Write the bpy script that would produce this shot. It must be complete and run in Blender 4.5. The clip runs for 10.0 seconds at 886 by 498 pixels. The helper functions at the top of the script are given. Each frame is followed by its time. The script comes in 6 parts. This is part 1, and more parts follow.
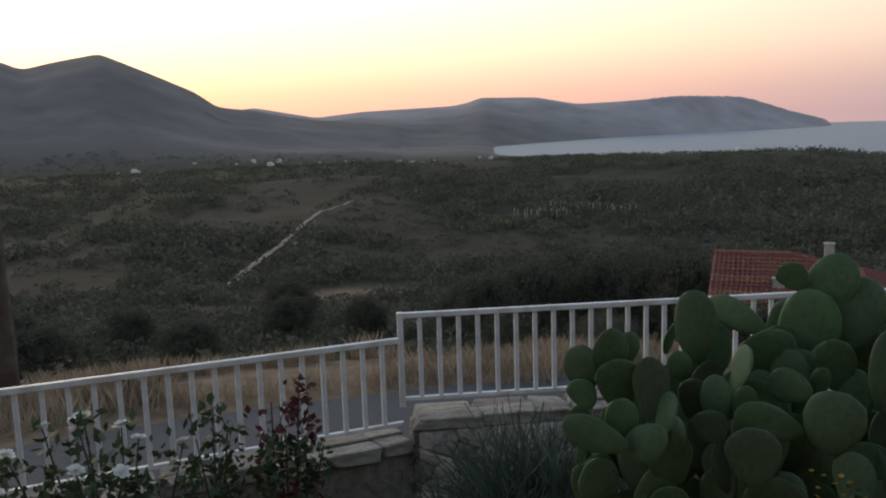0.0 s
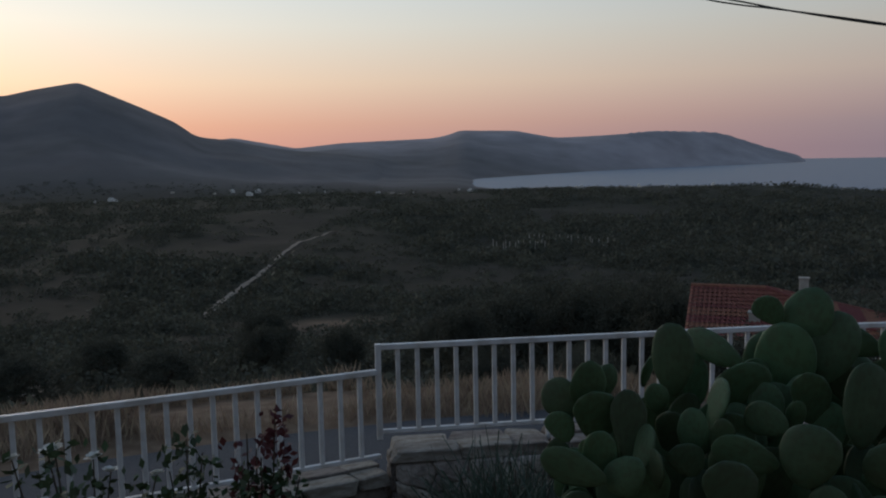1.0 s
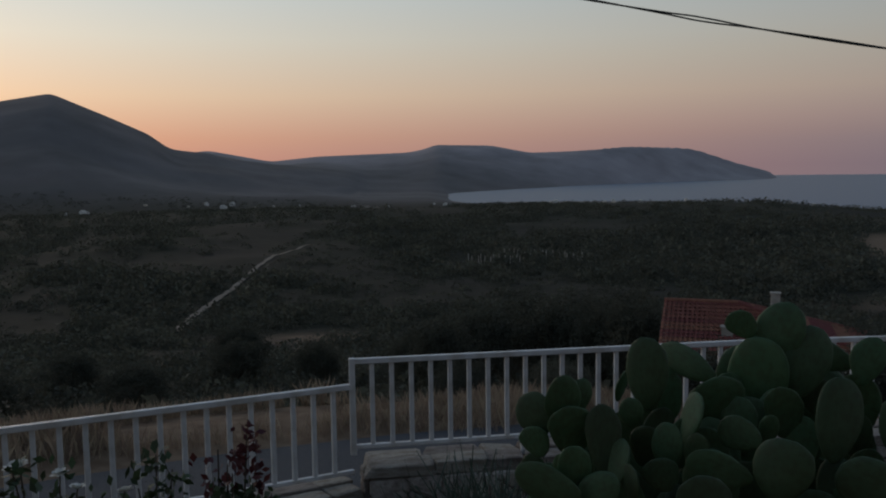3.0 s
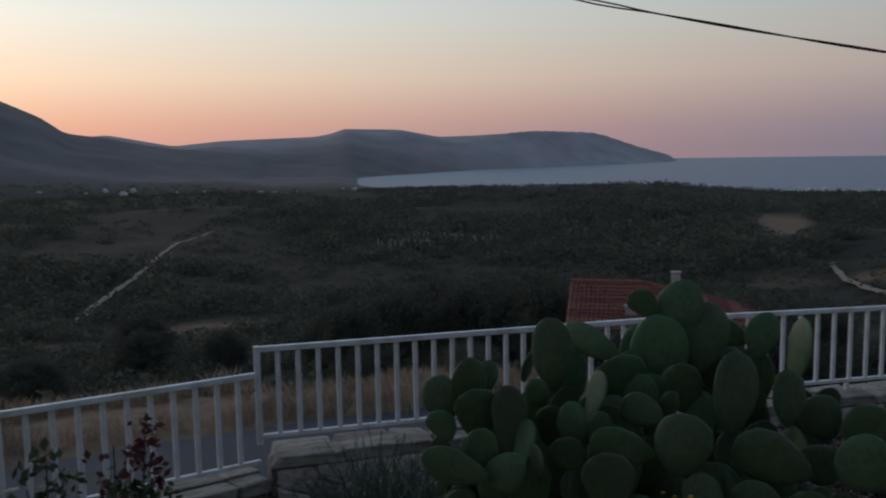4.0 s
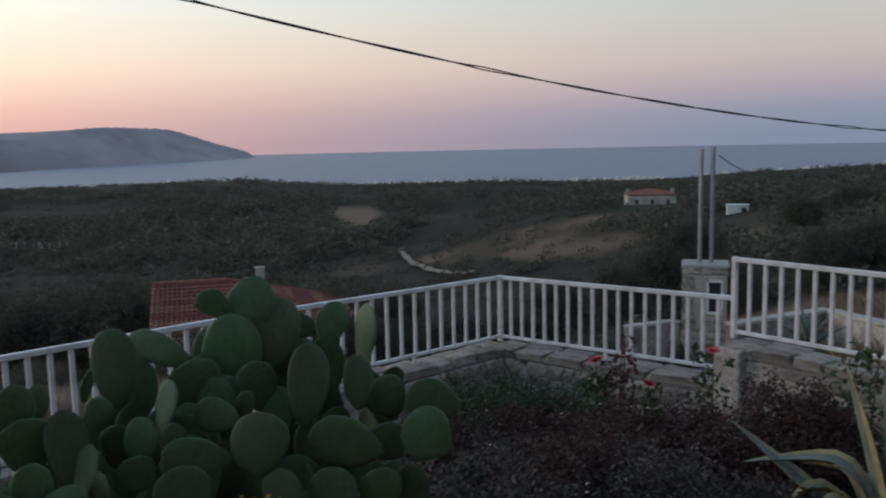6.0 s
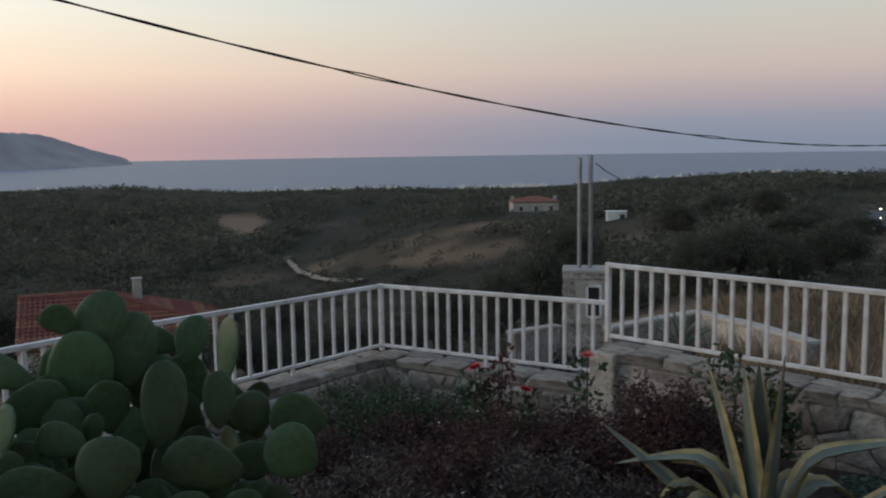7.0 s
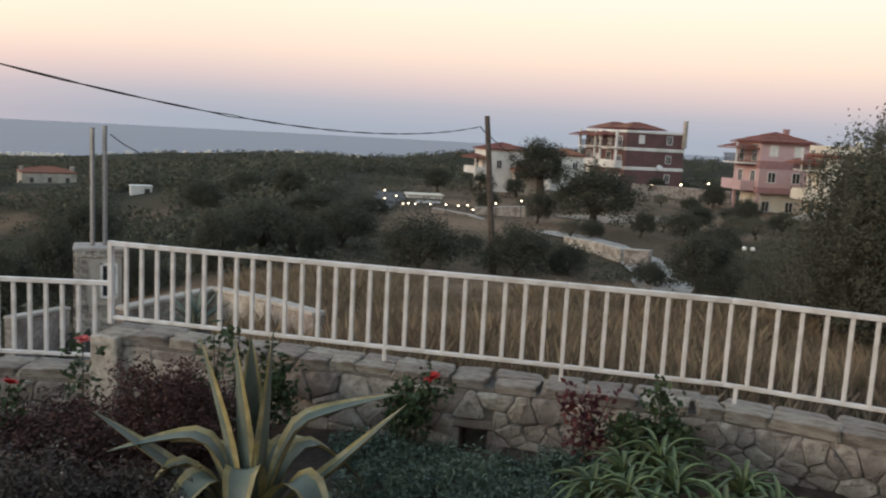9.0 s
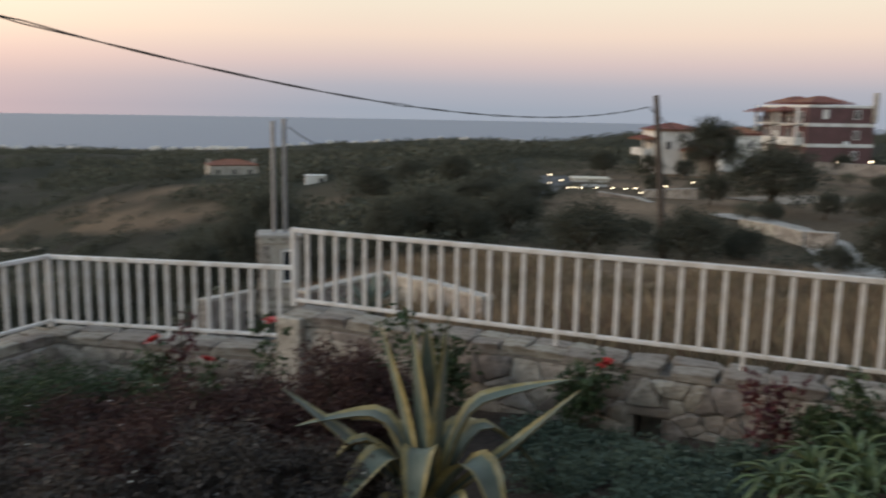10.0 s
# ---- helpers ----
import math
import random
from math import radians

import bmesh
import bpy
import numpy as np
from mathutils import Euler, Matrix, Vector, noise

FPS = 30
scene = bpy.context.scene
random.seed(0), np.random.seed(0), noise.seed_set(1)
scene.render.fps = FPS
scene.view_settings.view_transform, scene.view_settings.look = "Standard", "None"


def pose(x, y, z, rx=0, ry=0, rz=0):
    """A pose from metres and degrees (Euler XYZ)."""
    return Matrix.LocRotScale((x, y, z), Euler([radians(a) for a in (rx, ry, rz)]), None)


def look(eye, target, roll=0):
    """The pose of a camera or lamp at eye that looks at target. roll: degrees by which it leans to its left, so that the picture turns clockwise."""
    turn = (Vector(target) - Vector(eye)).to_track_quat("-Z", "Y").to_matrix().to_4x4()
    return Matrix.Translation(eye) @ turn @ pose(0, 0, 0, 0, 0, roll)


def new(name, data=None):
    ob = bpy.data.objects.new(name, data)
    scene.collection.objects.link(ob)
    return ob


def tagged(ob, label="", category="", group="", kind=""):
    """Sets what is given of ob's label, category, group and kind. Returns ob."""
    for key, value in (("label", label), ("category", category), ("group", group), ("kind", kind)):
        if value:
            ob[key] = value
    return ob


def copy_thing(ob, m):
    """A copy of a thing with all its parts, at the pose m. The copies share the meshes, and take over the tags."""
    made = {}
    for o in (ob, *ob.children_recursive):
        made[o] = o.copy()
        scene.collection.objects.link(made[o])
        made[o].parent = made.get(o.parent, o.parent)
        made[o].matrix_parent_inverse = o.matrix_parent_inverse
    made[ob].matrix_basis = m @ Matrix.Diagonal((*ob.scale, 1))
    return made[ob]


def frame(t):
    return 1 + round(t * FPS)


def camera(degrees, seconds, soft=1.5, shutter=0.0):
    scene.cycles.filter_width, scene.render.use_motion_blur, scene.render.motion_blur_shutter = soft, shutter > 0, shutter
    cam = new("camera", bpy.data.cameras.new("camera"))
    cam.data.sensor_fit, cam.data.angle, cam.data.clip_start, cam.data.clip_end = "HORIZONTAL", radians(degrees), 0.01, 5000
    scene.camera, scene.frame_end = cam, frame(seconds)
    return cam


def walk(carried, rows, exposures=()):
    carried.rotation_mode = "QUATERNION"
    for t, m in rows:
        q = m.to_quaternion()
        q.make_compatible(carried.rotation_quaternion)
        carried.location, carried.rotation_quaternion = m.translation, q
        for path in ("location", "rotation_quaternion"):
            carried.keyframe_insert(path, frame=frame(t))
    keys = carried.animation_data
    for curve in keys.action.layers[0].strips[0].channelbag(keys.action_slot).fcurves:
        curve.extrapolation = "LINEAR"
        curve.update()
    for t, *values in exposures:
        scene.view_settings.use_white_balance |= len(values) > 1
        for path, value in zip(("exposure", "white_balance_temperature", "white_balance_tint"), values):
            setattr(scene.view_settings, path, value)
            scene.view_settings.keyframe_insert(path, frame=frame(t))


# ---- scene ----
cam = camera(55.13, 10.0, soft=2.0, shutter=0.3)
PATH = [
    (0.0, pose(0.003, 0.005, 3.003, 81.55, 1.78, 1.52)),
    (0.5, pose(0.004, 0.013, 3.000, 82.57, 1.28, 0.80)),
    (1.0, pose(0.001, -0.003, 3.003, 83.65, 1.15, 0.15)),
    (1.5, pose(-0.002, 0.010, 3.006, 85.45, 0.64, -0.55)),
    (2.0, pose(0.000, -0.004, 3.011, 86.16, 0.71, -0.77)),
    (3.5, pose(0.009, 0.041, 2.990, 83.76, 0.84, -3.09)),
    (4.0, pose(0.036, 0.079, 2.984, 83.43, 0.94, -7.60)),
    (4.5, pose(0.074, 0.125, 2.975, 82.97, 1.22, -14.00)),
    (5.0, pose(0.108, 0.157, 2.965, 82.30, 0.98, -20.46)),
    (5.5, pose(0.128, 0.163, 2.965, 82.22, 1.12, -27.84)),
    (6.0, pose(0.154, 0.159, 2.970, 82.70, 1.22, -35.34)),
    (7.5, pose(0.318, 0.165, 2.965, 83.37, -0.15, -48.65)),
    (8.0, pose(0.328, 0.075, 2.990, 83.74, -1.49, -58.63)),
    (8.5, pose(0.377, 0.021, 2.989, 82.58, -2.25, -67.70)),
    (9.0, pose(0.378, -0.019, 2.991, 82.06, -3.08, -73.68)),
    (9.4, pose(0.397, -0.026, 2.988, 81.72, -3.05, -75.22)),
    (9.5, pose(0.397, -0.026, 2.988, 81.67, -2.99, -74.46)),
    (9.8, pose(0.385, 0.003, 2.985, 81.2, -1.9, -69.1)),
    (10.0, pose(0.372, 0.035, 2.980, 80.66, -1.05, -62.78)),
]
walk(cam, PATH, [(0.0, 0.9, 6500, 10), (0.5, 0.4, 6100, 10), (1.0, -0.1, 5700, 10), (1.5, -0.52, 5850, 10), (2.0, -0.72, 6150, 10), (3.5, -0.2, 5750, 10),
                 (4.5, 0.18, 5650, 10), (5.5, 0.65, 5700, 10), (6.0, 0.68, 5850, 10), (7.5, 0.74, 6350, 10), (8.5, 1.1, 6700, 10), (9.0, 1.42, 6850, 10), (10.0, 1.25, 6850, 10)])

# ---- world: clear sky just after sunset, glow behind the mountain at azimuth -36 ----
GLOW = -36.0


def mnode(nt, op, a, b=None, clamp=False):
    n = nt.nodes.new("ShaderNodeMath")
    n.operation, n.use_clamp = op, clamp
    for i, v in enumerate((a, b)):
        if v is None:
            continue
        if isinstance(v, (int, float)):
            n.inputs[i].default_value = v
        else:
            nt.links.new(v, n.inputs[i])
    return n.outputs[0]


def ramp_node(nt, fac, stops, mode="LINEAR"):
    n = nt.nodes.new("ShaderNodeValToRGB")
    n.color_ramp.interpolation = mode
    el = n.color_ramp.elements
    while len(el) < len(stops):
        el.new(0.5)
    for e, (p, c) in zip(el, stops):
        e.position = p
        e.color = (*c, 1) if len(c) == 3 else c
    if fac is not None:
        nt.links.new(fac, n.inputs[0])
    return n.outputs[0]


def mix_node(nt, fac, a, b, blend="MIX"):
    n = nt.nodes.new("ShaderNodeMix")
    n.data_type, n.blend_type = "RGBA", blend
    for sock, v in ((n.inputs[0], fac), (n.inputs[6], a), (n.inputs[7], b)):
        if isinstance(v, (int, float)):
            sock.default_value = v
        elif isinstance(v, tuple):
            sock.default_value = (*v, 1) if len(v) == 3 else v
        else:
            nt.links.new(v, sock)
    return n.outputs[2]


world = bpy.data.worlds.new("dusk_sky")
scene.world = world
world.use_nodes = True
wt = world.node_tree
wt.nodes.clear()
tc = wt.nodes.new("ShaderNodeTexCoord")
sep = wt.nodes.new("ShaderNodeSeparateXYZ")
wt.links.new(tc.outputs["Generated"], sep.inputs[0])
elev = mnode(wt, "MULTIPLY", mnode(wt, "ARCSINE", sep.outputs[2]), 1 / radians(60), True)
flat = wt.nodes.new("ShaderNodeVectorMath")
flat.operation = "MULTIPLY"
wt.links.new(tc.outputs["Generated"], flat.inputs[0])
flat.inputs[1].default_value = (1, 1, 0)
unit = wt.nodes.new("ShaderNodeVectorMath")
unit.operation = "NORMALIZE"
wt.links.new(flat.outputs[0], unit.inputs[0])
dot = wt.nodes.new("ShaderNodeVectorMath")
dot.operation = "DOT_PRODUCT"
wt.links.new(unit.outputs[0], dot.inputs[0])
dot.inputs[1].default_value = (math.sin(radians(GLOW)), math.cos(radians(GLOW)), 0)
toward = mnode(wt, "ARCCOSINE", mnode(wt, "MINIMUM", dot.outputs["Value"], 0.99999))
near_sun = mnode(wt, "SUBTRACT", 1.0, mnode(wt, "MULTIPLY", toward, 1 / radians(95), True))
glow_sky = ramp_node(wt, elev, [(0.0, (1.08, 0.44, 0.27)), (0.035, (1.18, 0.58, 0.32)), (0.08, (1.3, 0.90, 0.55)), (0.14, (1.22, 1.08, 0.82)),
                                (0.22, (0.95, 1.02, 0.95)), (0.3, (0.70, 0.83, 0.88)), (0.5, (0.27, 0.36, 0.44)), (1.0, (0.07, 0.105, 0.165))])
away_sky = ramp_node(wt, elev, [(0.0, (0.155, 0.178, 0.22)), (0.025, (0.19, 0.198, 0.235)), (0.05, (0.285, 0.24, 0.25)), (0.08, (0.375, 0.305, 0.27)), (0.12, (0.385, 0.352, 0.30)),
                                (0.18, (0.36, 0.385, 0.375)), (0.27, (0.42, 0.47, 0.48)), (0.36, (0.44, 0.52, 0.56)), (0.5, (0.30, 0.385, 0.45)), (1.0, (0.07, 0.105, 0.165))])
side = mnode(wt, "POWER", near_sun, 1.55)
west_sky = mix_node(wt, side, away_sky, glow_sky)
# the eastern sky behind is already in the earth's shadow
east_fade = mnode(wt, "MULTIPLY", mnode(wt, "SUBTRACT", toward, radians(142)), 1 / radians(30), True)
east_sky = ramp_node(wt, elev, [(0.0, (0.15, 0.15, 0.2)), (0.2, (0.26, 0.235, 0.27)), (0.5, (0.19, 0.22, 0.28)), (1.0, (0.07, 0.105, 0.165))])
grad = mix_node(wt, east_fade, west_sky, east_sky)
sky = wt.nodes.new("ShaderNodeTexSky")
sky.sky_type, sky.sun_disc = "NISHITA", False
sky.sun_elevation, sky.sun_rotation = radians(1.0), radians(GLOW)
sky.air_density, sky.dust_density = 1.0, 2.0
skyc = mix_node(wt, 1.0, sky.outputs[0], (0.02, 0.02, 0.02), "MULTIPLY")
both = mix_node(wt, 1.0, grad, skyc, "ADD")
bg = wt.nodes.new("ShaderNodeBackground")
wt.links.new(both, bg.inputs[0])
bg.inputs[1].default_value = 0.95
wo = wt.nodes.new("ShaderNodeOutputWorld")
wt.links.new(bg.outputs[0], wo.inputs[0])

# sun has set: wide warm lamp added for its glow, raised over the mountain
afterglow = new("afterglow", bpy.data.lights.new("afterglow", "SUN"))
afterglow.data.energy, afterglow.data.angle, afterglow.data.color = 0.5, radians(30), (1.0, 0.72, 0.5)
afterglow.matrix_world = look((0, 0, 50), (-math.sin(radians(GLOW)) * 50, -math.cos(radians(GLOW)) * 50, 50 - 50 * math.tan(radians(12))))


# ---- materials ----
def material(name, colours, rough=0.8, scale=6.0, detail=6.0, metal=0.0, bump=0.0, bump_scale=40.0, stain=None, stain_scale=1.2,
             per_object=0.0, per_island=0.0, spec=0.35, sheer=0.0):
    """A surface with variation at two scales: a fine mottle of colours, and larger stains."""
    m = bpy.data.materials.new(name)
    m.use_nodes = True
    nt = m.node_tree
    b = nt.nodes["Principled BSDF"]
    co = nt.nodes.new("ShaderNodeTexCoord").outputs["Object"]
    if per_island or per_object:
        geo = nt.nodes.new("ShaderNodeNewGeometry")
        inf = nt.nodes.new("ShaderNodeObjectInfo")

    def noise_at(s, d=5.0):
        n = nt.nodes.new("ShaderNodeTexNoise")
        n.inputs["Scale"].default_value, n.inputs["Detail"].default_value = s, d
        nt.links.new(co, n.inputs["Vector"])
        return n.outputs[0]

    k = len(colours) - 1
    col = ramp_node(nt, noise_at(scale, detail), [(0.3 + 0.4 * i / max(k, 1), c) for i, c in enumerate(colours)])
    if stain:
        col = mix_node(nt, ramp_node(nt, noise_at(stain_scale, 4.0), [(0.45, (0, 0, 0)), (0.62, (0.8, 0.8, 0.8))]), col, stain)
    for amount, src in ((per_object, "Random"), (per_island, "Random Per Island")):
        if amount:
            out = inf.outputs["Random"] if src == "Random" else geo.outputs["Random Per Island"]
            hsv = nt.nodes.new("ShaderNodeHueSaturation")
            nt.links.new(col, hsv.inputs["Color"])
            nt.links.new(mnode(nt, "ADD", mnode(nt, "MULTIPLY", out, 2 * amount), 1 - amount), hsv.inputs["Value"])
            nt.links.new(mnode(nt, "ADD", mnode(nt, "MULTIPLY", out, 0.04), 0.48), hsv.inputs["Hue"])
            col = hsv.outputs[0]
    nt.links.new(col, b.inputs["Base Color"])
    b.inputs["Roughness"].default_value, b.inputs["Metallic"].default_value = rough, metal
    b.inputs["Specular IOR Level"].default_value = spec
    if sheer:
        b.inputs["Subsurface Weight"].default_value = 0.0
        tr = nt.nodes.new("ShaderNodeBsdfTranslucent")
        nt.links.new(col, tr.inputs[0])
        mx = nt.nodes.new("ShaderNodeMixShader")
        mx.inputs[0].default_value = sheer
        nt.links.new(b.outputs[0], mx.inputs[1])
        nt.links.new(tr.outputs[0], mx.inputs[2])
        nt.links.new(mx.outputs[0], nt.nodes["Material Output"].inputs[0])
    if bump:
        bp = nt.nodes.new("ShaderNodeBump")
        bp.inputs["Strength"].default_value, bp.inputs["Distance"].default_value = bump, 0.02
        nt.links.new(noise_at(bump_scale, 6.0), bp.inputs["Height"])
        nt.links.new(bp.outputs[0], b.inputs["Normal"])
    return m


def terrain_material():
    """Dry scrubland: green-brown scrub and bare straw-coloured clearings at three scales; far hills painted pale for
    haze.
    """
    m = material("scrubland", [(0.022, 0.021, 0.0155), (0.038, 0.036, 0.027)], 0.95, 0.35, 8.0, bump=0.6, bump_scale=1.2, spec=0.1)
    nt = m.node_tree
    b = nt.nodes["Principled BSDF"]
    col = b.inputs["Base Color"].links[0].from_socket
    co = nt.nodes.new("ShaderNodeTexCoord").outputs["Object"]

    def patch(scale, lo, hi, colour, c, detail=5.0):
        n = nt.nodes.new("ShaderNodeTexNoise")
        n.inputs["Scale"].default_value, n.inputs["Detail"].default_value = scale, detail
        nt.links.new(co, n.inputs["Vector"])
        return mix_node(nt, ramp_node(nt, n.outputs[0], [(lo, (0, 0, 0)), (hi, (0.85, 0.85, 0.85))]), c, colour)

    col = patch(0.018, 0.55, 0.66, (0.052, 0.042, 0.037), col, 7.0)
    col = patch(0.06, 0.56, 0.7, (0.037, 0.033, 0.029), col, 6.0)
    col = patch(0.004, 0.52, 0.68, (0.04, 0.036, 0.033), col, 8.0)
    vc = nt.nodes.new("ShaderNodeVertexColor")
    vc.layer_name = "cover"
    sp = nt.nodes.new("ShaderNodeSeparateColor")
    nt.links.new(vc.outputs[0], sp.inputs[0])
    n = nt.nodes.new("ShaderNodeTexNoise")
    n.inputs["Scale"].default_value, n.inputs["Detail"].default_value = 3.0, 8.0
    nt.links.new(co, n.inputs["Vector"])
    straw = ramp_node(nt, n.outputs[0], [(0.35, (0.15, 0.098, 0.066)), (0.65, (0.25, 0.178, 0.122))])
    # darker green ground where the woods mask is high
    wooded_ground = ramp_node(nt, n.outputs[0], [(0.35, (0.016, 0.018, 0.012)), (0.65, (0.032, 0.034, 0.022))])
    col = mix_node(nt, sp.outputs[2], col, wooded_ground)
    col = mix_node(nt, sp.outputs[0], col, straw)
    # aerial haze put into the colour of the far hills
    far_haze = ramp_node(nt, n.outputs[0], [(0.35, (0.36, 0.325, 0.34)), (0.65, (0.46, 0.42, 0.43))])
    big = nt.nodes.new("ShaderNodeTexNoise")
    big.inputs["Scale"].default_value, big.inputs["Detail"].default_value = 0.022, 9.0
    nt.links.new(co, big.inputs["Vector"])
    # slight mottle of the haze tint
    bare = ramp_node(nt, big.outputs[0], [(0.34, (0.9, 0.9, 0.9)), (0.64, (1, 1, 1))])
    col = mix_node(nt, mnode(nt, "MULTIPLY", sp.outputs[1], bare), col, far_haze)
    nt.links.new(col, b.inputs["Base Color"])
    return m


def sea_material():
    m = bpy.data.materials.new("sea_water")
    m.use_nodes = True
    nt = m.node_tree
    b = nt.nodes["Principled BSDF"]
    b.inputs["Base Color"].default_value = (0.07, 0.11, 0.2, 1)
    b.inputs["Roughness"].default_value, b.inputs["IOR"].default_value = 0.4, 1.33
    b.inputs["Specular IOR Level"].default_value = 0.25
    co = nt.nodes.new("ShaderNodeTexCoord").outputs["Object"]
    n = nt.nodes.new("ShaderNodeTexNoise")
    n.inputs["Scale"].default_value, n.inputs["Detail"].default_value = 0.05, 6.0
    nt.links.new(co, n.inputs["Vector"])
    bp = nt.nodes.new("ShaderNodeBump")
    bp.inputs["Strength"].default_value, bp.inputs["Distance"].default_value = 0.2, 3.0
    nt.links.new(n.outputs[0], bp.inputs["Height"])
    nt.links.new(bp.outputs[0], b.inputs["Normal"])
    return m


SCRUB = terrain_material()
SEA = sea_material()
WHITE_PAINT = material("white_rail_paint", [(0.66, 0.66, 0.67), (0.74, 0.74, 0.75)], 0.42, 9, bump=0.05, stain=(0.52, 0.49, 0.46), stain_scale=5.0)
STONE = material("limestone_rubble", [(0.20, 0.178, 0.16), (0.37, 0.332, 0.3), (0.49, 0.445, 0.405)], 0.92, 13, bump=1.0, bump_scale=34,
                 stain=(0.17, 0.145, 0.125), stain_scale=2.6, per_object=0.3)
CAPSTONE = material("limestone_cap", [(0.28, 0.25, 0.222), (0.43, 0.39, 0.345)], 0.9, 8, bump=0.9, bump_scale=24,
                    stain=(0.2, 0.165, 0.135), stain_scale=2.2, per_object=0.25)
MORTAR = material("dark_mortar", [(0.12, 0.105, 0.092), (0.23, 0.205, 0.18)], 0.95, 14, bump=0.6)
ASPHALT = material("worn_asphalt", [(0.05, 0.052, 0.06), (0.085, 0.087, 0.097)], 0.85, 30, bump=0.3, bump_scale=120, stain=(0.07, 0.072, 0.085), stain_scale=0.6)
SOIL = material("garden_soil", [(0.04, 0.029, 0.023), (0.085, 0.062, 0.048)], 0.95, 12, bump=0.9, bump_scale=18)
GRASS_DRY = material("dry_grass", [(0.24, 0.185, 0.137), (0.41, 0.33, 0.25)], 0.9, 1.5, per_island=0.2, sheer=0.25, spec=0.1)
LEAF_DARK = material("evergreen_leaf", [(0.058, 0.061, 0.048), (0.092, 0.094, 0.072)], 0.75, 0.8, per_island=0.2, sheer=0.35, spec=0.2)
LEAF_OLIVE = material("olive_leaf", [(0.08, 0.083, 0.062), (0.13, 0.13, 0.098)], 0.7, 0.8, per_island=0.22, sheer=0.35, spec=0.25)
BARK = material("bark", [(0.05, 0.04, 0.032), (0.11, 0.09, 0.07)], 0.95, 8, bump=0.9, bump_scale=30)
POLE_WOOD = material("weathered_pole_wood", [(0.055, 0.042, 0.035), (0.11, 0.088, 0.075)], 0.9, 6, bump=0.6, bump_scale=40)
CABLE = material("black_cable", [(0.02, 0.018, 0.018), (0.04, 0.037, 0.035)], 0.6, 30)
STEEL = material("galvanised_steel", [(0.20, 0.21, 0.23), (0.30, 0.31, 0.33)], 0.5, 8, metal=0.6)


# ---- building tools ----
def part(name, bm, mat, parent=None, label="", smooth=False):
    me = bpy.data.meshes.new(name)
    bm.to_mesh(me)
    bm.free()
    me.materials.append(mat)
    if smooth:
        me.polygons.foreach_set("use_smooth", [True] * len(me.polygons))
    ob = new(name, me)
    ob.parent = parent
    if label:
        ob["label"] = label
    return ob


def mesh_part(name, verts, faces, mat, parent=None, smooth=False):
    me = bpy.data.meshes.new(name)
    me.from_pydata([tuple(v) for v in verts], [], [tuple(f) for f in faces])
    me.materials.append(mat)
    if smooth:
        me.polygons.foreach_set("use_smooth", [True] * len(me.polygons))
    ob = new(name, me)
    ob.parent = parent
    return ob


def tri_soup(name, v, f, mat, parent=None):
    """A mesh from numpy arrays: v (n, 3), f (m, 3 or 4)."""
    me = bpy.data.meshes.new(name)
    k = f.shape[1]
    me.vertices.add(len(v))
    me.vertices.foreach_set("co", np.ascontiguousarray(v, dtype=np.float32).ravel())
    me.loops.add(f.size)
    me.loops.foreach_set("vertex_index", f.astype(np.int32).ravel())
    me.polygons.add(len(f))
    me.polygons.foreach_set("loop_start", np.arange(0, f.size, k, dtype=np.int32))
    me.update(calc_edges=True)
    me.materials.append(mat)
    ob = new(name, me)
    ob.parent = parent
    return ob


def empty(name, x=0, y=0, z=0, rz=0):
    ob = new(name)
    ob.matrix_world = pose(x, y, z, 0, 0, rz)
    return ob


def box_bm(sx, sy, sz, bevel=0.0, at=(0, 0, 0), seg=1, bm=None):
    """A box with its base centred at 'at'."""
    own = bm if bm is not None else bmesh.new()
    made = bmesh.ops.create_cube(own, size=1)["verts"]
    for v in made:
        v.co = Vector((v.co.x * sx + at[0], v.co.y * sy + at[1], (v.co.z + 0.5) * sz + at[2]))
    if bevel:
        edges = {e for v in made for e in v.link_edges}
        bmesh.ops.bevel(own, geom=list(edges), offset=bevel, segments=seg, affect="EDGES", profile=0.6)
    return own


def tube_bm(points, radii, sides=8, bm=None, caps=True):
    """A tapering tube along points."""
    own = bm if bm is not None else bmesh.new()
    pts = [Vector(p) for p in points]
    rings = []
    for i, p in enumerate(pts):
        d = (pts[min(i + 1, len(pts) - 1)] - pts[max(i - 1, 0)]).normalized()
        a = d.cross(Vector((0, 0, 1)) if abs(d.z) < 0.95 else Vector((1, 0, 0))).normalized()
        b = d.cross(a)
        rings.append([own.verts.new(p + radii[i] * (a * math.cos(2 * math.pi * k / sides) + b * math.sin(2 * math.pi * k / sides))) for k in range(sides)])
    for r0, r1 in zip(rings, rings[1:]):
        for k in range(sides):
            own.faces.new((r0[k], r0[(k + 1) % sides], r1[(k + 1) % sides], r1[k]))
    if caps:
        own.faces.new(rings[0][::-1])
        own.faces.new(rings[-1])
    return own


def polar(az, r):
    return math.sin(radians(az)) * r, math.cos(radians(az)) * r


# value noise on numpy arrays
LATTICE = np.random.RandomState(7).rand(256, 256)


def vnoise(x, y):
    xi, yi = np.floor(x).astype(int), np.floor(y).astype(int)
    fx, fy = x - xi, y - yi
    fx, fy = fx * fx * (3 - 2 * fx), fy * fy * (3 - 2 * fy)
    g = lambda a, b: LATTICE[a % 256, b % 256]
    return (g(xi, yi) * (1 - fx) + g(xi + 1, yi) * fx) * (1 - fy) + (g(xi, yi + 1) * (1 - fx) + g(xi + 1, yi + 1) * fx) * fy


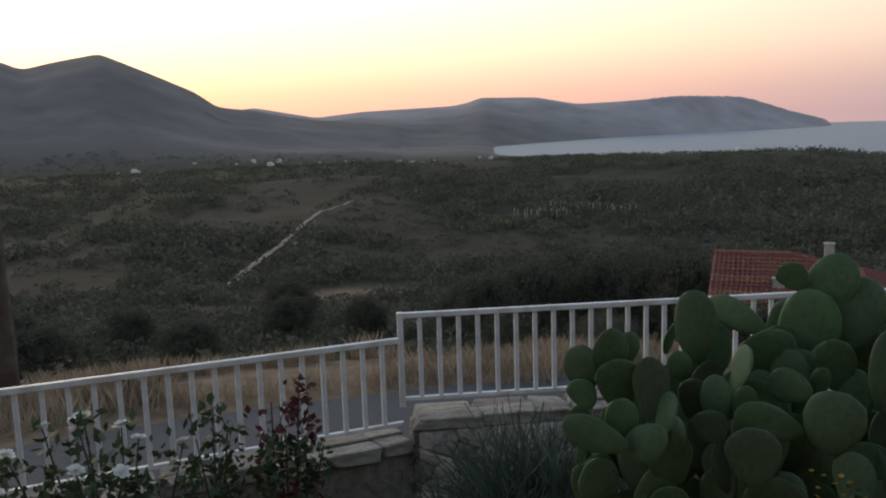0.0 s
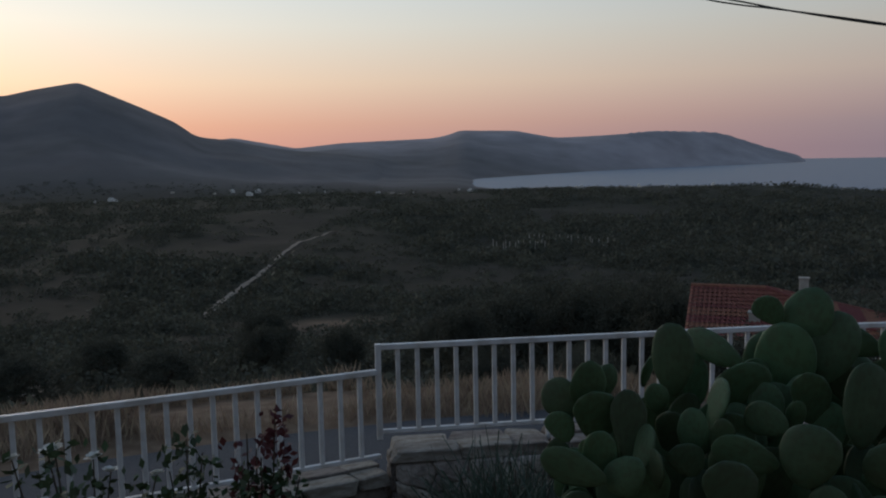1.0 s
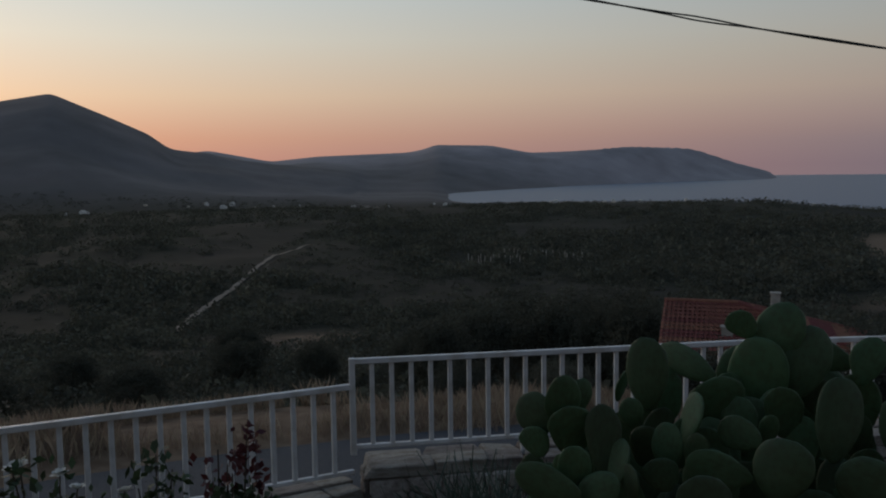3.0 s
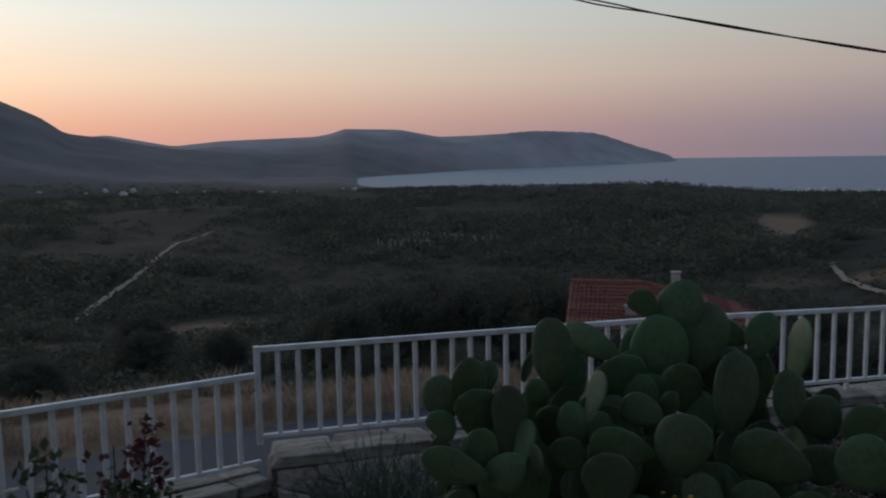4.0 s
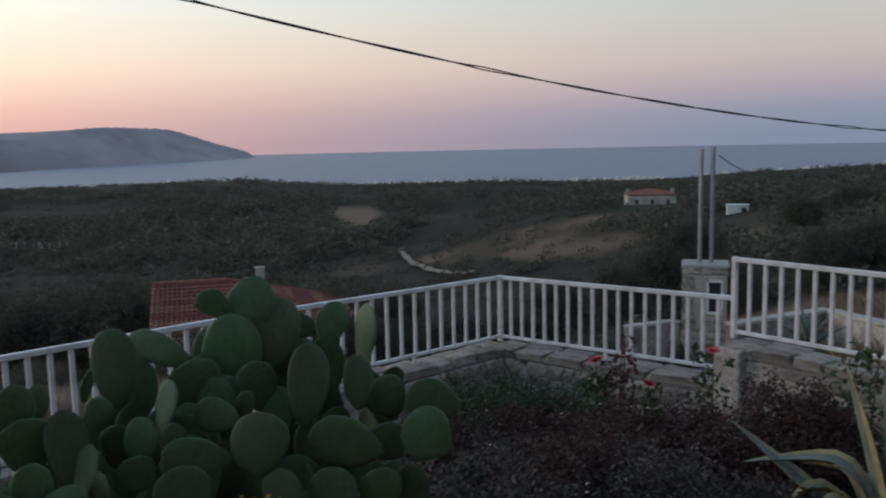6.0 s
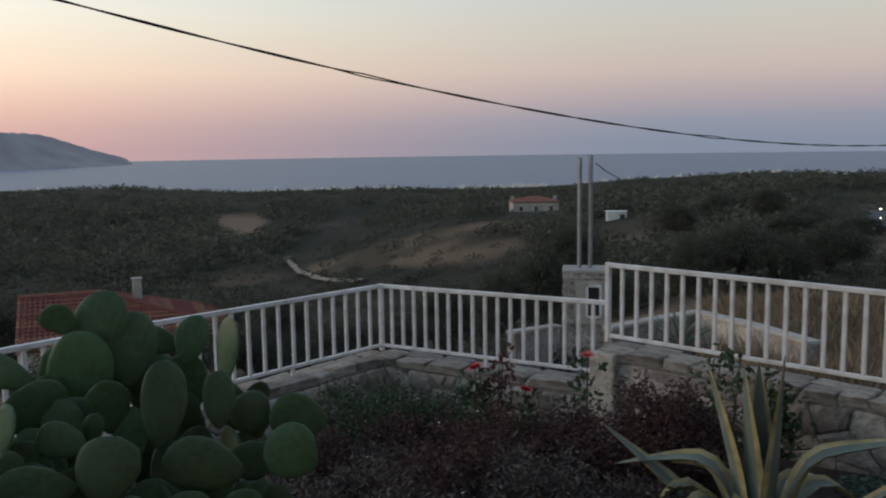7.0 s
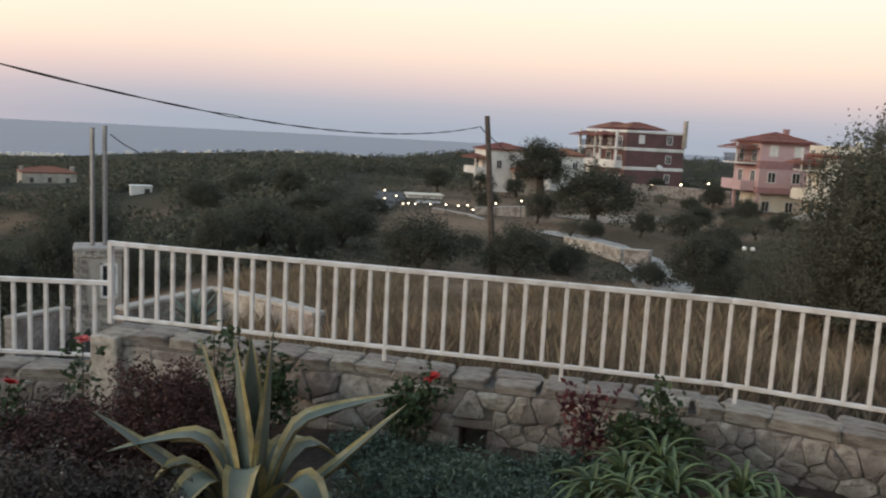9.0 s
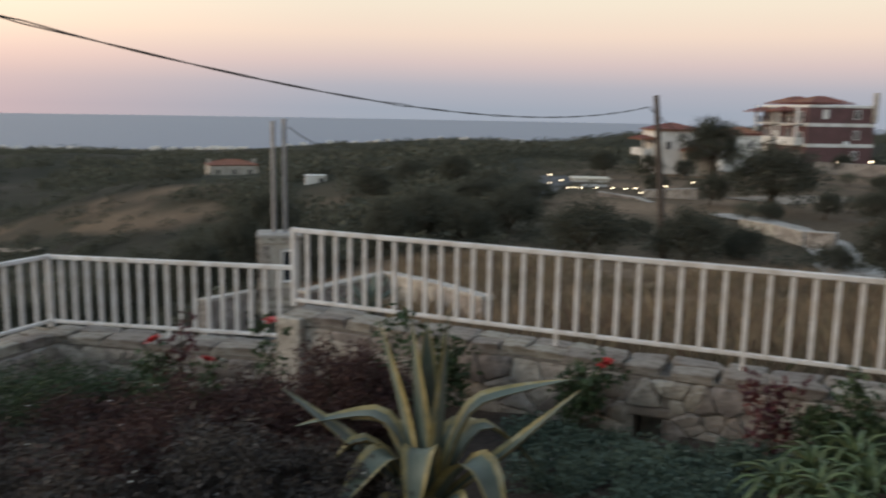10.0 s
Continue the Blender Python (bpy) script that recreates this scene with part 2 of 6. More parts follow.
def fbm(x, y, octaves=5):
    out, amp = 0, 0.5
    for i in range(octaves):
        out = out + amp * (vnoise(x + 17.3 * i, y - 9.1 * i) - 0.5)
        x, y, amp = x * 2.03, y * 2.03, amp * 0.5
    return out


# ---- plan of the garden fence: bends and steps, seen from above ----
FENCE_A = Vector((-7.25, 3.48))       # lower end beyond the view
FENCE_STEP = Vector((-0.59, 6.88))   # step up
FENCE_CORNER = Vector((6.54, 8.04))
FENCE_RSTEP = Vector((7.24, 5.24))
FENCE_BEND = Vector((7.72, -0.45))
FENCE_END = Vector((7.05, -4.6))
OUTLINE = [FENCE_A, FENCE_STEP, FENCE_CORNER, FENCE_RSTEP, FENCE_BEND, FENCE_END, Vector((4, -9)), Vector((-9, -9)), Vector((-9, 3))]
SEA_Z = -57.0


def inside(x, y, grow=0.0):
    """Whether plan points lie within the garden."""
    hit = np.zeros(np.shape(x), bool)
    n = len(OUTLINE)
    for i in range(n):
        a, b = OUTLINE[i], OUTLINE[(i + 1) % n]
        c = (a.y > y) != (b.y > y)
        with np.errstate(divide="ignore", invalid="ignore"):
            hit ^= c & (x < (b.x - a.x) * (y - a.y) / (b.y - a.y + 1e-12) + a.x)
    return hit


def sstep(x, a, b):
    t = np.clip((x - a) / (b - a), 0, 1)
    return t * t * (3 - 2 * t)


def table(x, *pairs):
    p = np.array(pairs, float)
    return np.interp(x, p[:, 0], p[:, 1])


def soft_table(x, wide, *pairs):
    return sum(table(x + d * wide, *pairs) * w for d, w in ((-1, 0.25), (0, 0.5), (1, 0.25)))


def land(x, y):
    """Height of the ground at plan points."""
    x, y = np.asarray(x, float), np.asarray(y, float)
    r = np.hypot(x, y) + 1e-6
    az = np.degrees(np.arctan2(x, y))
    coast = table(az, (-180, 1480), (19, 1480), (24, 1340), (29, 1235), (50, 1215), (58, 1350), (66, 1700), (180, 1700))
    lr = np.log(r * (1 + (1480 / coast - 1) * sstep(r, 350, 1000)))
    valley = table(lr, *[(math.log(a), b) for a, b in ((1, -0.66), (12.6, -0.66), (14, -0.9), (20, -3.2), (60, -12.0), (100, -18.0), (148, -22.5),
                                                       (300, -25.0), (500, -28.5), (800, -34), (1200, -48.5), (1450, -56), (1600, -62), (5000, -66))])
    plateau = table(lr, *[(math.log(a), b) for a, b in ((1, 0.2), (9, 0.2), (13, -0.5), (20, -1.8), (30, -2.75), (50, -3.3), (100, -4.3), (150, -5.0),
                                                        (250, -12), (400, -20), (700, -32), (800, -34.5), (1200, -48.5), (1450, -56), (1600, -62), (5000, -66))])
    side = sstep(az, 32, 66) + 0 * r
    side = np.where(az < -90, 1.0, side)
    z = valley * (1 - side) + plateau * side
    far = sstep(r, 25, 160)
    z = z + far * np.minimum(r * 0.02, 9) * fbm(x / 90, y / 90, 5) * 1.6 * (1 - 0.75 * sstep(r, 450, 800))

    def hill(a, d, h, wa, wd):
        nonlocal z
        z = z + h * np.exp(-((np.abs(az - a) / wa) ** 2.2) - (np.abs(r - d) / wd) ** 2.2)

    hill(43, 165, 6.0, 8, 45)
    hill(20, 640, 8.5, 6.5, 120)
    hill(9, 560, 3.0, 4, 70)
    hill(82, 620, 19.5, 13, 150)
    hill(104, 560, 14.0, 16, 150)
    hill(60, 950, 9.0, 10, 160)
    hill(6, 330, -4.0, 9, 90)
    # land that runs on west of the bay
    west = 1 - sstep(az, 0.2, 3.2)
    z = z * (1 - west * sstep(r, 900, 1400)) + (-47 - 3 * sstep(r, 1200, 1900)) * west * sstep(r, 900, 1400)
    # the mountain on the left
    crest = soft_table(az, 0.35, (-95, 1.0), (-60, 3.0), (-40, 4.6), (-32, 4.9), (-28.6, 4.4), (-27.4, 3.9), (-25.6, 4.35), (-23.0, 4.85), (-20, 3.56),
                       (-17.5, 2.42), (-16, 1.3), (-11.4, 0.15), (-4.7, -0.95), (-1.5, -1.9), (1.5, -2.6))
    top = 3 + 2400 * np.tan(np.radians(crest))
    up = np.clip((r - 1150) / 1250, 0, 1)
    down = np.clip((r - 2400) / 900, 0, 1)
    rough_ = fbm(x / 260, y / 260, 6)
    prof = (0.35 * up + 0.65 * up * up * (3 - 2 * up)) * (1 - 0.8 * sstep(down, 0, 1))
    m = np.where(az < 2, z + np.maximum(top - z, 0) * prof + 70 * rough_ * up * (1 - up) * 2.0 * (top > -40), z)
    z = np.where((r > 1150) & (az > -100), np.maximum(m, z), z)
    # the long headland across the bay
    ridge = soft_table(az, 0.3, (-90, 0.3), (-20, 0.8), (-16, 1.1), (-13.9, 1.36), (-9.9, 0.6), (-6.9, 0.9), (-0.9, 1.1), (0.2, 1.3), (1.0, 1.6), (4.7, 1.5),
                       (7.3, 0.98), (10, 1.05), (13.8, 1.28), (17.0, 1.15), (18, 1.0), (20.5, 0.1), (22.6, -0.5), (23.1, -1.1), (23.6, -2.0))
    foot = table(az, (-90, 1900), (-10, 1900), (1.5, 1950), (4, 2150), (8, 2450), (12, 2800), (17, 3200), (23, 3560))
    peak_r = np.maximum(foot + 500, 3300) + 0 * r
    t2 = 3 + peak_r * np.tan(np.radians(ridge))
    u = np.clip((r - foot) / (peak_r - foot), 0, 1)
    d2 = np.clip((r - peak_r) / 700, 0, 1)
    base = np.where(az < 2, z, -60)
    h2 = base + (t2 - base) * (0.45 * u + 0.55 * sstep(u, 0, 1)) * (1 - 0.9 * d2) + 60 * rough_ * u * (1 - u) * 2
    z = np.where((r > foot) & (az > -100) & (az < 24), np.maximum(h2, z), z)
    # garden side lies within the walls
    near = r < 16
    z = np.where(near & inside(x, y), -0.7, z)
    return z


def land_at(x, y):
    return float(land(np.array([x]), np.array([y]))[0])


def dry_slope(az, r):
    """Grazed slopes without trees: the hillside below the stone house, and two strips beside it."""
    lo = np.interp(az, (33, 36, 41.6, 49), (168, 150, 121, 106))
    hi = np.interp(az, (33, 37.9, 42.4, 49), (174, 167, 153, 143))
    slope = sstep(az, 32.6, 33.6) * (1 - sstep(az, 48.5, 50)) * sstep(r, lo - 5, lo + 3) * (1 - sstep(r, hi - 2, hi + 5))
    strip_ = 0.6 * np.exp(-((az - 28.4) / 3.2) ** 4 - ((r - 172) / 12) ** 4)
    yard = 0.8 * np.exp(-((az - 56) / 3.6) ** 4 - ((r - 92) / 26) ** 4)
    return np.maximum(np.maximum(slope, strip_), yard)


def woods(az, r, x, y):
    """How wooded the land is, from bare (below -0.2) to closed woods (above 0.1); the patches grow with distance."""
    wide = np.interp(r, [20, 150, 500, 1300], [14, 42, 80, 150])
    lr = np.log(np.maximum(r, 1.0))
    return 0.7 * fbm(az / 3.0 + 40, lr * 9, 4) + fbm(x / wide + 31, y / wide + 5, 4) + 0.05 + 0.13 * sstep(az, 48, 56) * sstep(r, 50, 90)


def pale_patch(az, r):
    """A bare field across the valley, narrower at its near end."""
    u = (r - 322) / 52
    return np.exp(-((az - 29.4) / np.maximum(1.75 - 0.5 * np.abs(u - 0.2), 0.3)) ** 6 - u ** 6)


# ---- ground sheet ----
def build_ground():
    azs = np.concatenate([np.arange(-36, 108, 0.25), np.arange(108, 324.1, 3.0)])
    azs = azs[:-1] if abs(azs[-1] - 324) < 1e-6 else azs
    rs = np.concatenate([np.arange(0.5, 16, 0.3), np.geomspace(16, 900, 150), np.geomspace(910, 4990, 130)])
    A, Rr = np.meshgrid(np.radians(azs), rs)
    x, y = np.sin(A) * Rr, np.cos(A) * Rr
    z = land(x, y)
    na, nr = len(azs), len(rs)
    v = np.stack([x, y, z], -1).reshape(-1, 3)
    v = np.vstack([v, [[0, 0, -0.7]]])
    i = np.arange(nr - 1)[:, None] * na + np.arange(na)[None]
    j = np.arange(nr - 1)[:, None] * na + (np.arange(na)[None] + 1) % na
    q = np.stack([i, i + na, j + na, j], -1).reshape(-1, 4)
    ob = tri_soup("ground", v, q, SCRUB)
    me = ob.data
    me.polygons.foreach_set("use_smooth", [True] * len(me.polygons))
    az = np.degrees(np.arctan2(v[:, 0], v[:, 1]))
    r = np.hypot(v[:, 0], v[:, 1])
    straw = (1 - sstep(r, 14, 22)) * (az < 60) + sstep(az, 48, 56) * (1 - sstep(r, 28, 48))
    patchy = np.clip(fbm(v[:, 0] / 14, v[:, 1] / 14, 4) * 5 + 0.4, 0, 1)
    straw = np.maximum(straw, (0.2 + 0.5 * patchy) * dry_slope(az, r))
    straw = np.maximum(straw, 0.85 * sstep(az, 67, 74) * sstep(r, 40, 46) * (1 - sstep(r, 120, 140)) * (0.45 + 0.75 * patchy))
    straw = np.maximum(straw, 0.55 * np.exp(-((az + 9) / 5) ** 4 - ((r - 112) / 6) ** 4) * (0.4 + patchy))
    straw = np.maximum(straw, 0.95 * pale_patch(az, r))
    # haze mask: mountain tinted partly, the headland behind it fully
    far_haze = (0.42 * sstep(r, 1050, 1600) + 0.58 * sstep(r, 2350, 3200)) * (az < 30) * (az > -100) * (0.9 + fbm(v[:, 0] / 90, v[:, 1] / 90, 5) * 0.55)
    col = np.zeros((len(v), 4), np.float32)
    col[:, 0], col[:, 1], col[:, 3] = np.clip(straw, 0, 1), far_haze, 1
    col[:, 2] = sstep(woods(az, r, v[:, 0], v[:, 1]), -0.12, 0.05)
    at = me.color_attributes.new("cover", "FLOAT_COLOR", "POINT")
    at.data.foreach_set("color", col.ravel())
    tagged(ob, "dry scrub-covered valley, coast and mountains in dusk", "ground", kind="structure")


build_ground()

sea = bmesh.new()
bmesh.ops.create_circle(sea, cap_ends=True, radius=4985, segments=256)
sea_ob = part("water", sea, SEA)
sea_ob.location = (0, 0, SEA_Z)
tagged(sea_ob, "calm grey-blue sea reaching the horizon", "sea", kind="structure")


# ---- road below the fence ----
def strip(name, pts, width, mat, lift, label, category):
    """A ribbon laid on the ground along pts, smoothed."""
    fine = []
    p = [Vector(q) for q in pts]
    p = [p[0] * 2 - p[1]] + p + [p[-1] * 2 - p[-2]]
    for a, b, c, d in zip(p, p[1:], p[2:], p[3:]):
        n = max(4, int((c - b).length / 2.0))
        for k in range(n):
            t = k / n
            fine.append(0.5 * (2 * b + (c - a) * t + (2 * a - 5 * b + 4 * c - d) * t * t + (3 * b - a - 3 * c + d) * t ** 3))
    v, f = [], []
    cols = 5
    for i, q in enumerate(fine):
        d = (fine[min(i + 1, len(fine) - 1)] - fine[max(i - 1, 0)]).normalized()
        nrm = Vector((-d.y, d.x))
        w = width * (1 + 0.3 * math.sin(i * 1.7) * math.sin(i * 0.63) * (lift > 0.1))
        for k in range(cols):
            s = q + nrm * w * (k / (cols - 1) - 0.5)
            v.append((s.x, s.y, land_at(s.x, s.y) + (lift if 0 < k < cols - 1 else lift - 0.03)))
        if i:
            for k in range(cols - 1):
                f.append(((i - 1) * cols + k, (i - 1) * cols + k + 1, i * cols + k + 1, i * cols + k))
    ob = mesh_part(name, v, f, mat, smooth=True)
    return tagged(ob, label, category, kind="structure")


strip("road", [(-22, -2.5), (-9, 4.9), (-1.8, 8.75), (6.0, 10.4), (13, 12.2), (18, 17)], 4.3, ASPHALT, 0.06, "narrow grey asphalt road below the garden wall", "road")
DIRT = material("pale_dirt_track", [(0.2, 0.165, 0.135), (0.31, 0.262, 0.22)], 0.95, 3, bump=0.5, stain=(0.2, 0.16, 0.12), stain_scale=0.3)
strip("track", [polar(-16.4, 134), polar(-15.2, 156), polar(-12.6, 198), polar(-11.4, 235), polar(-9.3, 290), polar(-7.2, 330)], 1.4, DIRT, 0.25,
      "pale dirt track climbing across the scrub", "track")
strip("track", [polar(-29.5, 48), polar(-27.6, 58), polar(-26.2, 68), polar(-25.5, 80), polar(-27.5, 92)], 1.8, DIRT, 0.2, "pale dirt footpath among dark bushes", "track")
strip("track", [polar(37.2, 126), polar(35.07, 141), polar(33.99, 153.3), polar(33.17, 165), polar(32.72, 176), polar(32.24, 192), polar(32.5, 200)], 1.2, DIRT, 0.5, "pale dirt road bending round a dry slope", "track")


# ---- garden ground and terrace ----
def garden_ground():
    bm = bmesh.new()
    n = 46
    grid = {}
    for i in range(n + 1):
        for j in range(n + 1):
            x, y = -8.5 + 16.4 * i / n, -7.5 + 15.6 * j / n
            if inside(np.array(x), np.array(y)):
                grid[i, j] = bm.verts.new((x, y, -0.12 + 0.42 * float(sstep(x + 0.4 * y, 3.6, 5.6)) * (1 - 0.9 * float(sstep(y, 3.4, 5.0))) + 0.35 * float(fbm(np.array(x * 0.9), np.array(y * 0.9), 4))))
    for (i, j) in list(grid):
        q = [grid.get(k) for k in ((i, j), (i + 1, j), (i + 1, j + 1), (i, j + 1))]
        if all(q):
            bm.faces.new(q)
    return tagged(part("garden_bed", bm, SOIL, smooth=True), "dark garden soil behind the stone wall", "soil", kind="structure")


garden_ground()

# unseen house walls added behind to block southern light; unseen terrace below the eye
UNSEEN_PLASTER = material("stone_coloured_plaster", [(0.20, 0.175, 0.15), (0.28, 0.25, 0.21)], 0.9, 3, bump=0.15, stain=(0.19, 0.165, 0.14), stain_scale=0.6)
for nm, sx, sy, sz, px, py, pz_ in (("wall_house_front", 15.0, 0.3, 8.6, -1.5, -2.15, -0.75), ("wall_house_side", 0.3, 7.0, 8.6, 5.85, -5.6, -0.75), ("wall_house_west", 0.3, 7.0, 8.6, -8.85, -5.6, -0.75)):
    tagged(part(nm, box_bm(sx, sy, sz, 0.01, (px, py, pz_)), UNSEEN_PLASTER), "unseen wall added behind the camera to block southern sky light", "wall", kind="structure")
tagged(part("terrace_floor", box_bm(8.0, 3.2, 2.1, 0.02, (-0.6, -0.39, -0.75)), UNSEEN_PLASTER), "unseen raised terrace added under the camera", "terrace", kind="structure")


# ---- stone garden walls ----
def stone_mesh(seed, cap=False):
    """One rough-hewn stone, unit size, with chipped irregular outline."""
    rnd = random.Random(seed)
    bm = bmesh.new()
    bmesh.ops.create_cube(bm, size=1)
    for v in bm.verts:
        v.co += Vector((rnd.uniform(-0.15, 0.15), rnd.uniform(-0.05, 0.05), rnd.uniform(-0.16, 0.16)))
    bmesh.ops.bevel(bm, geom=list(bm.edges), offset=0.07, segments=1, affect="EDGES")
    for v in bm.verts:
        v.co += Vector((rnd.uniform(-0.02, 0.02), rnd.uniform(-0.03, 0.03), rnd.uniform(-0.02, 0.02)))
    me = bpy.data.meshes.new("stone")
    bm.to_mesh(me)
    bm.free()
    me.materials.append(CAPSTONE if cap else STONE)
    return me


def clip_poly(poly, nx, ny, c):
    """The part of a convex polygon where nx * x + ny * y <= c."""
    out = []
    for (x0, y0), (x1, y1) in zip(poly, poly[1:] + poly[:1]):
        d0, d1 = nx * x0 + ny * y0 - c, nx * x1 + ny * y1 - c
        if d0 <= 0:
            out.append((x0, y0))
        if d0 * d1 < 0:
            t = d0 / (d0 - d1)
            out.append((x0 + (x1 - x0) * t, y0 + (y1 - y0) * t))
    return out


def rubble_stone(poly, cx, cy, rnd, gap, mat):
    """A stone whose outline is poly, set back at the joint, with a rounded, uneven face. Local x along the wall, -y outwards."""
    # knock the corners off, then bulge the face in uneven steps
    poly = [(p[0] + (q[0] - p[0]) * t, p[1] + (q[1] - p[1]) * t) for p, q in zip(poly, poly[1:] + poly[:1]) for t in (0.1, 0.9)]
    n = len(poly)
    v, f = [], []
    out_ = rnd.uniform(0.012, 0.045)
    tilt_x, tilt_y = rnd.uniform(-0.09, 0.09), rnd.uniform(-0.12, 0.12)
    for shrink, depth in ((1.0, 0.05), (1.0, -0.002), (0.95, -out_ * 0.8), (0.7, -out_)):
        for x, y in poly:
            dx, dy = x - cx, y - cy
            d = math.hypot(dx, dy) + 1e-6
            k = max(0.2, (d - gap) / d) * shrink
            lump = rnd.uniform(-0.007, 0.007) + (tilt_x * dx + tilt_y * dy) * (depth < -0.003)
            v.append((dx * k + rnd.uniform(-0.006, 0.006), depth + lump, dy * k + rnd.uniform(-0.006, 0.006)))
    for r_ in range(3):
        for k in range(n):
            a, b = r_ * n + k, r_ * n + (k + 1) % n
            f.append((a, b, b + n, a + n))
    f.append(tuple(range(3 * n, 4 * n)))
    me = bpy.data.meshes.new("stone")
    me.from_pydata(v, [], f)
    me.materials.append(mat)
    return me


STONES = [stone_mesh(s) for s in range(14)]
CAPS = [stone_mesh(100 + s, True) for s in range(6)]


def wall_run(name, a, b, top_a, top_b, base, thick, label, seed, hole=None, face=True, row_h=0.2):
    """A rubble wall from a to b (plan), its top sloping, with capstones; stones are parts. 'hole': (along, z, width, height) left open."""
    rnd = random.Random(seed)
    d = (b - a)
    length = d.length
    d.normalize()
    ang = math.degrees(math.atan2(d.y, d.x))
    wall = empty(name, a.x, a.y, 0, ang)
    tagged(wall, label, "stone wall", kind="structure")
    slope = math.atan2(top_b - top_a, length)

    def top(s):
        return top_a + (top_b - top_a) * s / length

    core = bmesh.new()
    n = 12
    spans = [(0, length)] if not hole else [(0, hole[0] - hole[2] / 2), (hole[0] + hole[2] / 2, length)]
    for s0, s1 in spans:
        vs = [core.verts.new((s, t, z)) for s in (s0, s1) for t in (-thick / 2 + 0.004, thick / 2 - 0.05) for z in (base, top(s) - 0.07)]
        for q in ((0, 1, 3, 2), (4, 6, 7, 5), (0, 4, 5, 1), (2, 3, 7, 6), (1, 5, 7, 3), (0, 2, 6, 4)):
            core.faces.new([vs[k] for k in q])
    if hole:
        s0, s1 = hole[0] - hole[2] / 2, hole[0] + hole[2] / 2
        for z0, z1 in ((base, hole[1]), (hole[1] + hole[3], None)):
            vs = [core.verts.new((s, t, z)) for s in (s0, s1) for t in (-thick / 2 + 0.004, thick / 2 - 0.05) for z in (z0, z1 if z1 is not None else top(s) - 0.07)]
            for q in ((0, 1, 3, 2), (4, 6, 7, 5), (0, 4, 5, 1), (2, 3, 7, 6), (1, 5, 7, 3), (0, 2, 6, 4)):
                core.faces.new([vs[k] for k in q])
        box_bm(hole[2], 0.04, hole[3], 0, (hole[0], thick / 2 - 0.09, hole[1]), bm=core)
    bmesh.ops.recalc_face_normals(core, faces=core.faces)
    part("mortar_core", core, MORTAR, wall)
    # cap slabs
    s = 0.0
    while s < length - 0.05:
        w = min(rnd.uniform(0.24, 0.5), length - s)
        for t, tw in ((-thick * 0.25, thick * 0.52), (thick * 0.25, thick * 0.52)):
            ob = new("capstone", rnd.choice(CAPS))
            ob.parent = wall
            ob.matrix_basis = pose(s + w / 2, t + rnd.uniform(-0.02, 0.02), top(s + w / 2) - 0.045 + rnd.uniform(-0.008, 0.008), rnd.uniform(-2, 2), -math.degrees(slope), rnd.uniform(-4, 4)) \
                @ Matrix.Diagonal((w * 1.0, tw, 0.10, 1))
        s += w
    # stones closing both ends
    for s in (0.0, length):
        z = base
        while z < top(s) - 0.12:
            hh = min(rnd.uniform(0.11, 0.2), top(s) - 0.09 - z)
            cut = rnd.uniform(0.35, 0.65)
            for t0, t1 in ((0, cut), (cut, 1)):
                ob = new("stone", rnd.choice(STONES))
                ob.parent = wall
                ob.matrix_basis = pose(s, -thick / 2 + 0.01 + (t0 + t1) / 2 * (thick - 0.05), z + hh / 2, rnd.uniform(-3, 3)) @ Matrix.Diagonal((0.07, (t1 - t0) * (thick - 0.05) * 0.98, hh * 0.98, 1))
            z += hh
    if not face:
        return wall
    # face stones towards the garden: irregular polygons fitted to one another
    gx, gy, flat_ = row_h * 1.6, row_h, 1.9      # flat_: joints lie flatter than they stand
    seeds = []
    for b_ in range(int((max(top_a, top_b) - base) / gy) + 1):
        for a_ in range(int(length / gx) + 1):
            seeds.append((gx * (a_ + 0.5 * (b_ % 2) + rnd.uniform(-0.42, 0.48)), base + gy * (b_ + 0.5 + rnd.uniform(-0.3, 0.3))))
    # small packing stones between the large ones
    seeds += [(rnd.uniform(0, length), rnd.uniform(base + 0.2, max(top_a, top_b) - 0.1)) for _ in range(int(len(seeds) * 0.42))]
    seeds = [q for q in seeds if 0.02 < q[0] < length - 0.02 and q[1] < top(q[0]) - 0.15]
    if hole:
        h0, h1, z0, z1 = hole[0] - hole[2] / 2 - 0.04, hole[0] + hole[2] / 2 + 0.04, hole[1], hole[1] + hole[3] + 0.1
        seeds = [q for q in seeds if not (h0 - 0.03 < q[0] < h1 + 0.03 and z0 < q[1] < z1)]
    for x, y in seeds:
        t_here = top(x) - 0.1
        if y > t_here - 0.02:
            continue
        poly = [(0, base), (length, base), (length, t_here), (0, t_here)]
        for u, w in seeds:
            if (u, w) != (x, y) and abs(u - x) < 3 * gx and abs(w - y) < 3.5 * gy:
                nx, ny = u - x, (w - y) * flat_
                poly = clip_poly(poly, nx, ny, nx * (u + x) / 2 + ny * (w + y) / 2)
        if hole and poly and max(p[0] for p in poly) > h0 and min(p[0] for p in poly) < h1 and max(p[1] for p in poly) > z0 and min(p[1] for p in poly) < z1:
            if x < h0:
                poly = clip_poly(poly, 1, 0, h0)
            elif x > h1:
                poly = clip_poly(poly, -1, 0, -h1)
            elif y > z1:
                poly = clip_poly(poly, 0, -1, -z1)
            else:
                poly = clip_poly(poly, 0, 1, z0)
        if len(poly) < 3:
            continue
        ob = new("stone", rubble_stone(poly, x, y, rnd, rnd.uniform(0.002, 0.008), STONE))
        ob.parent = wall
        ob.location = (x, -thick / 2, y)
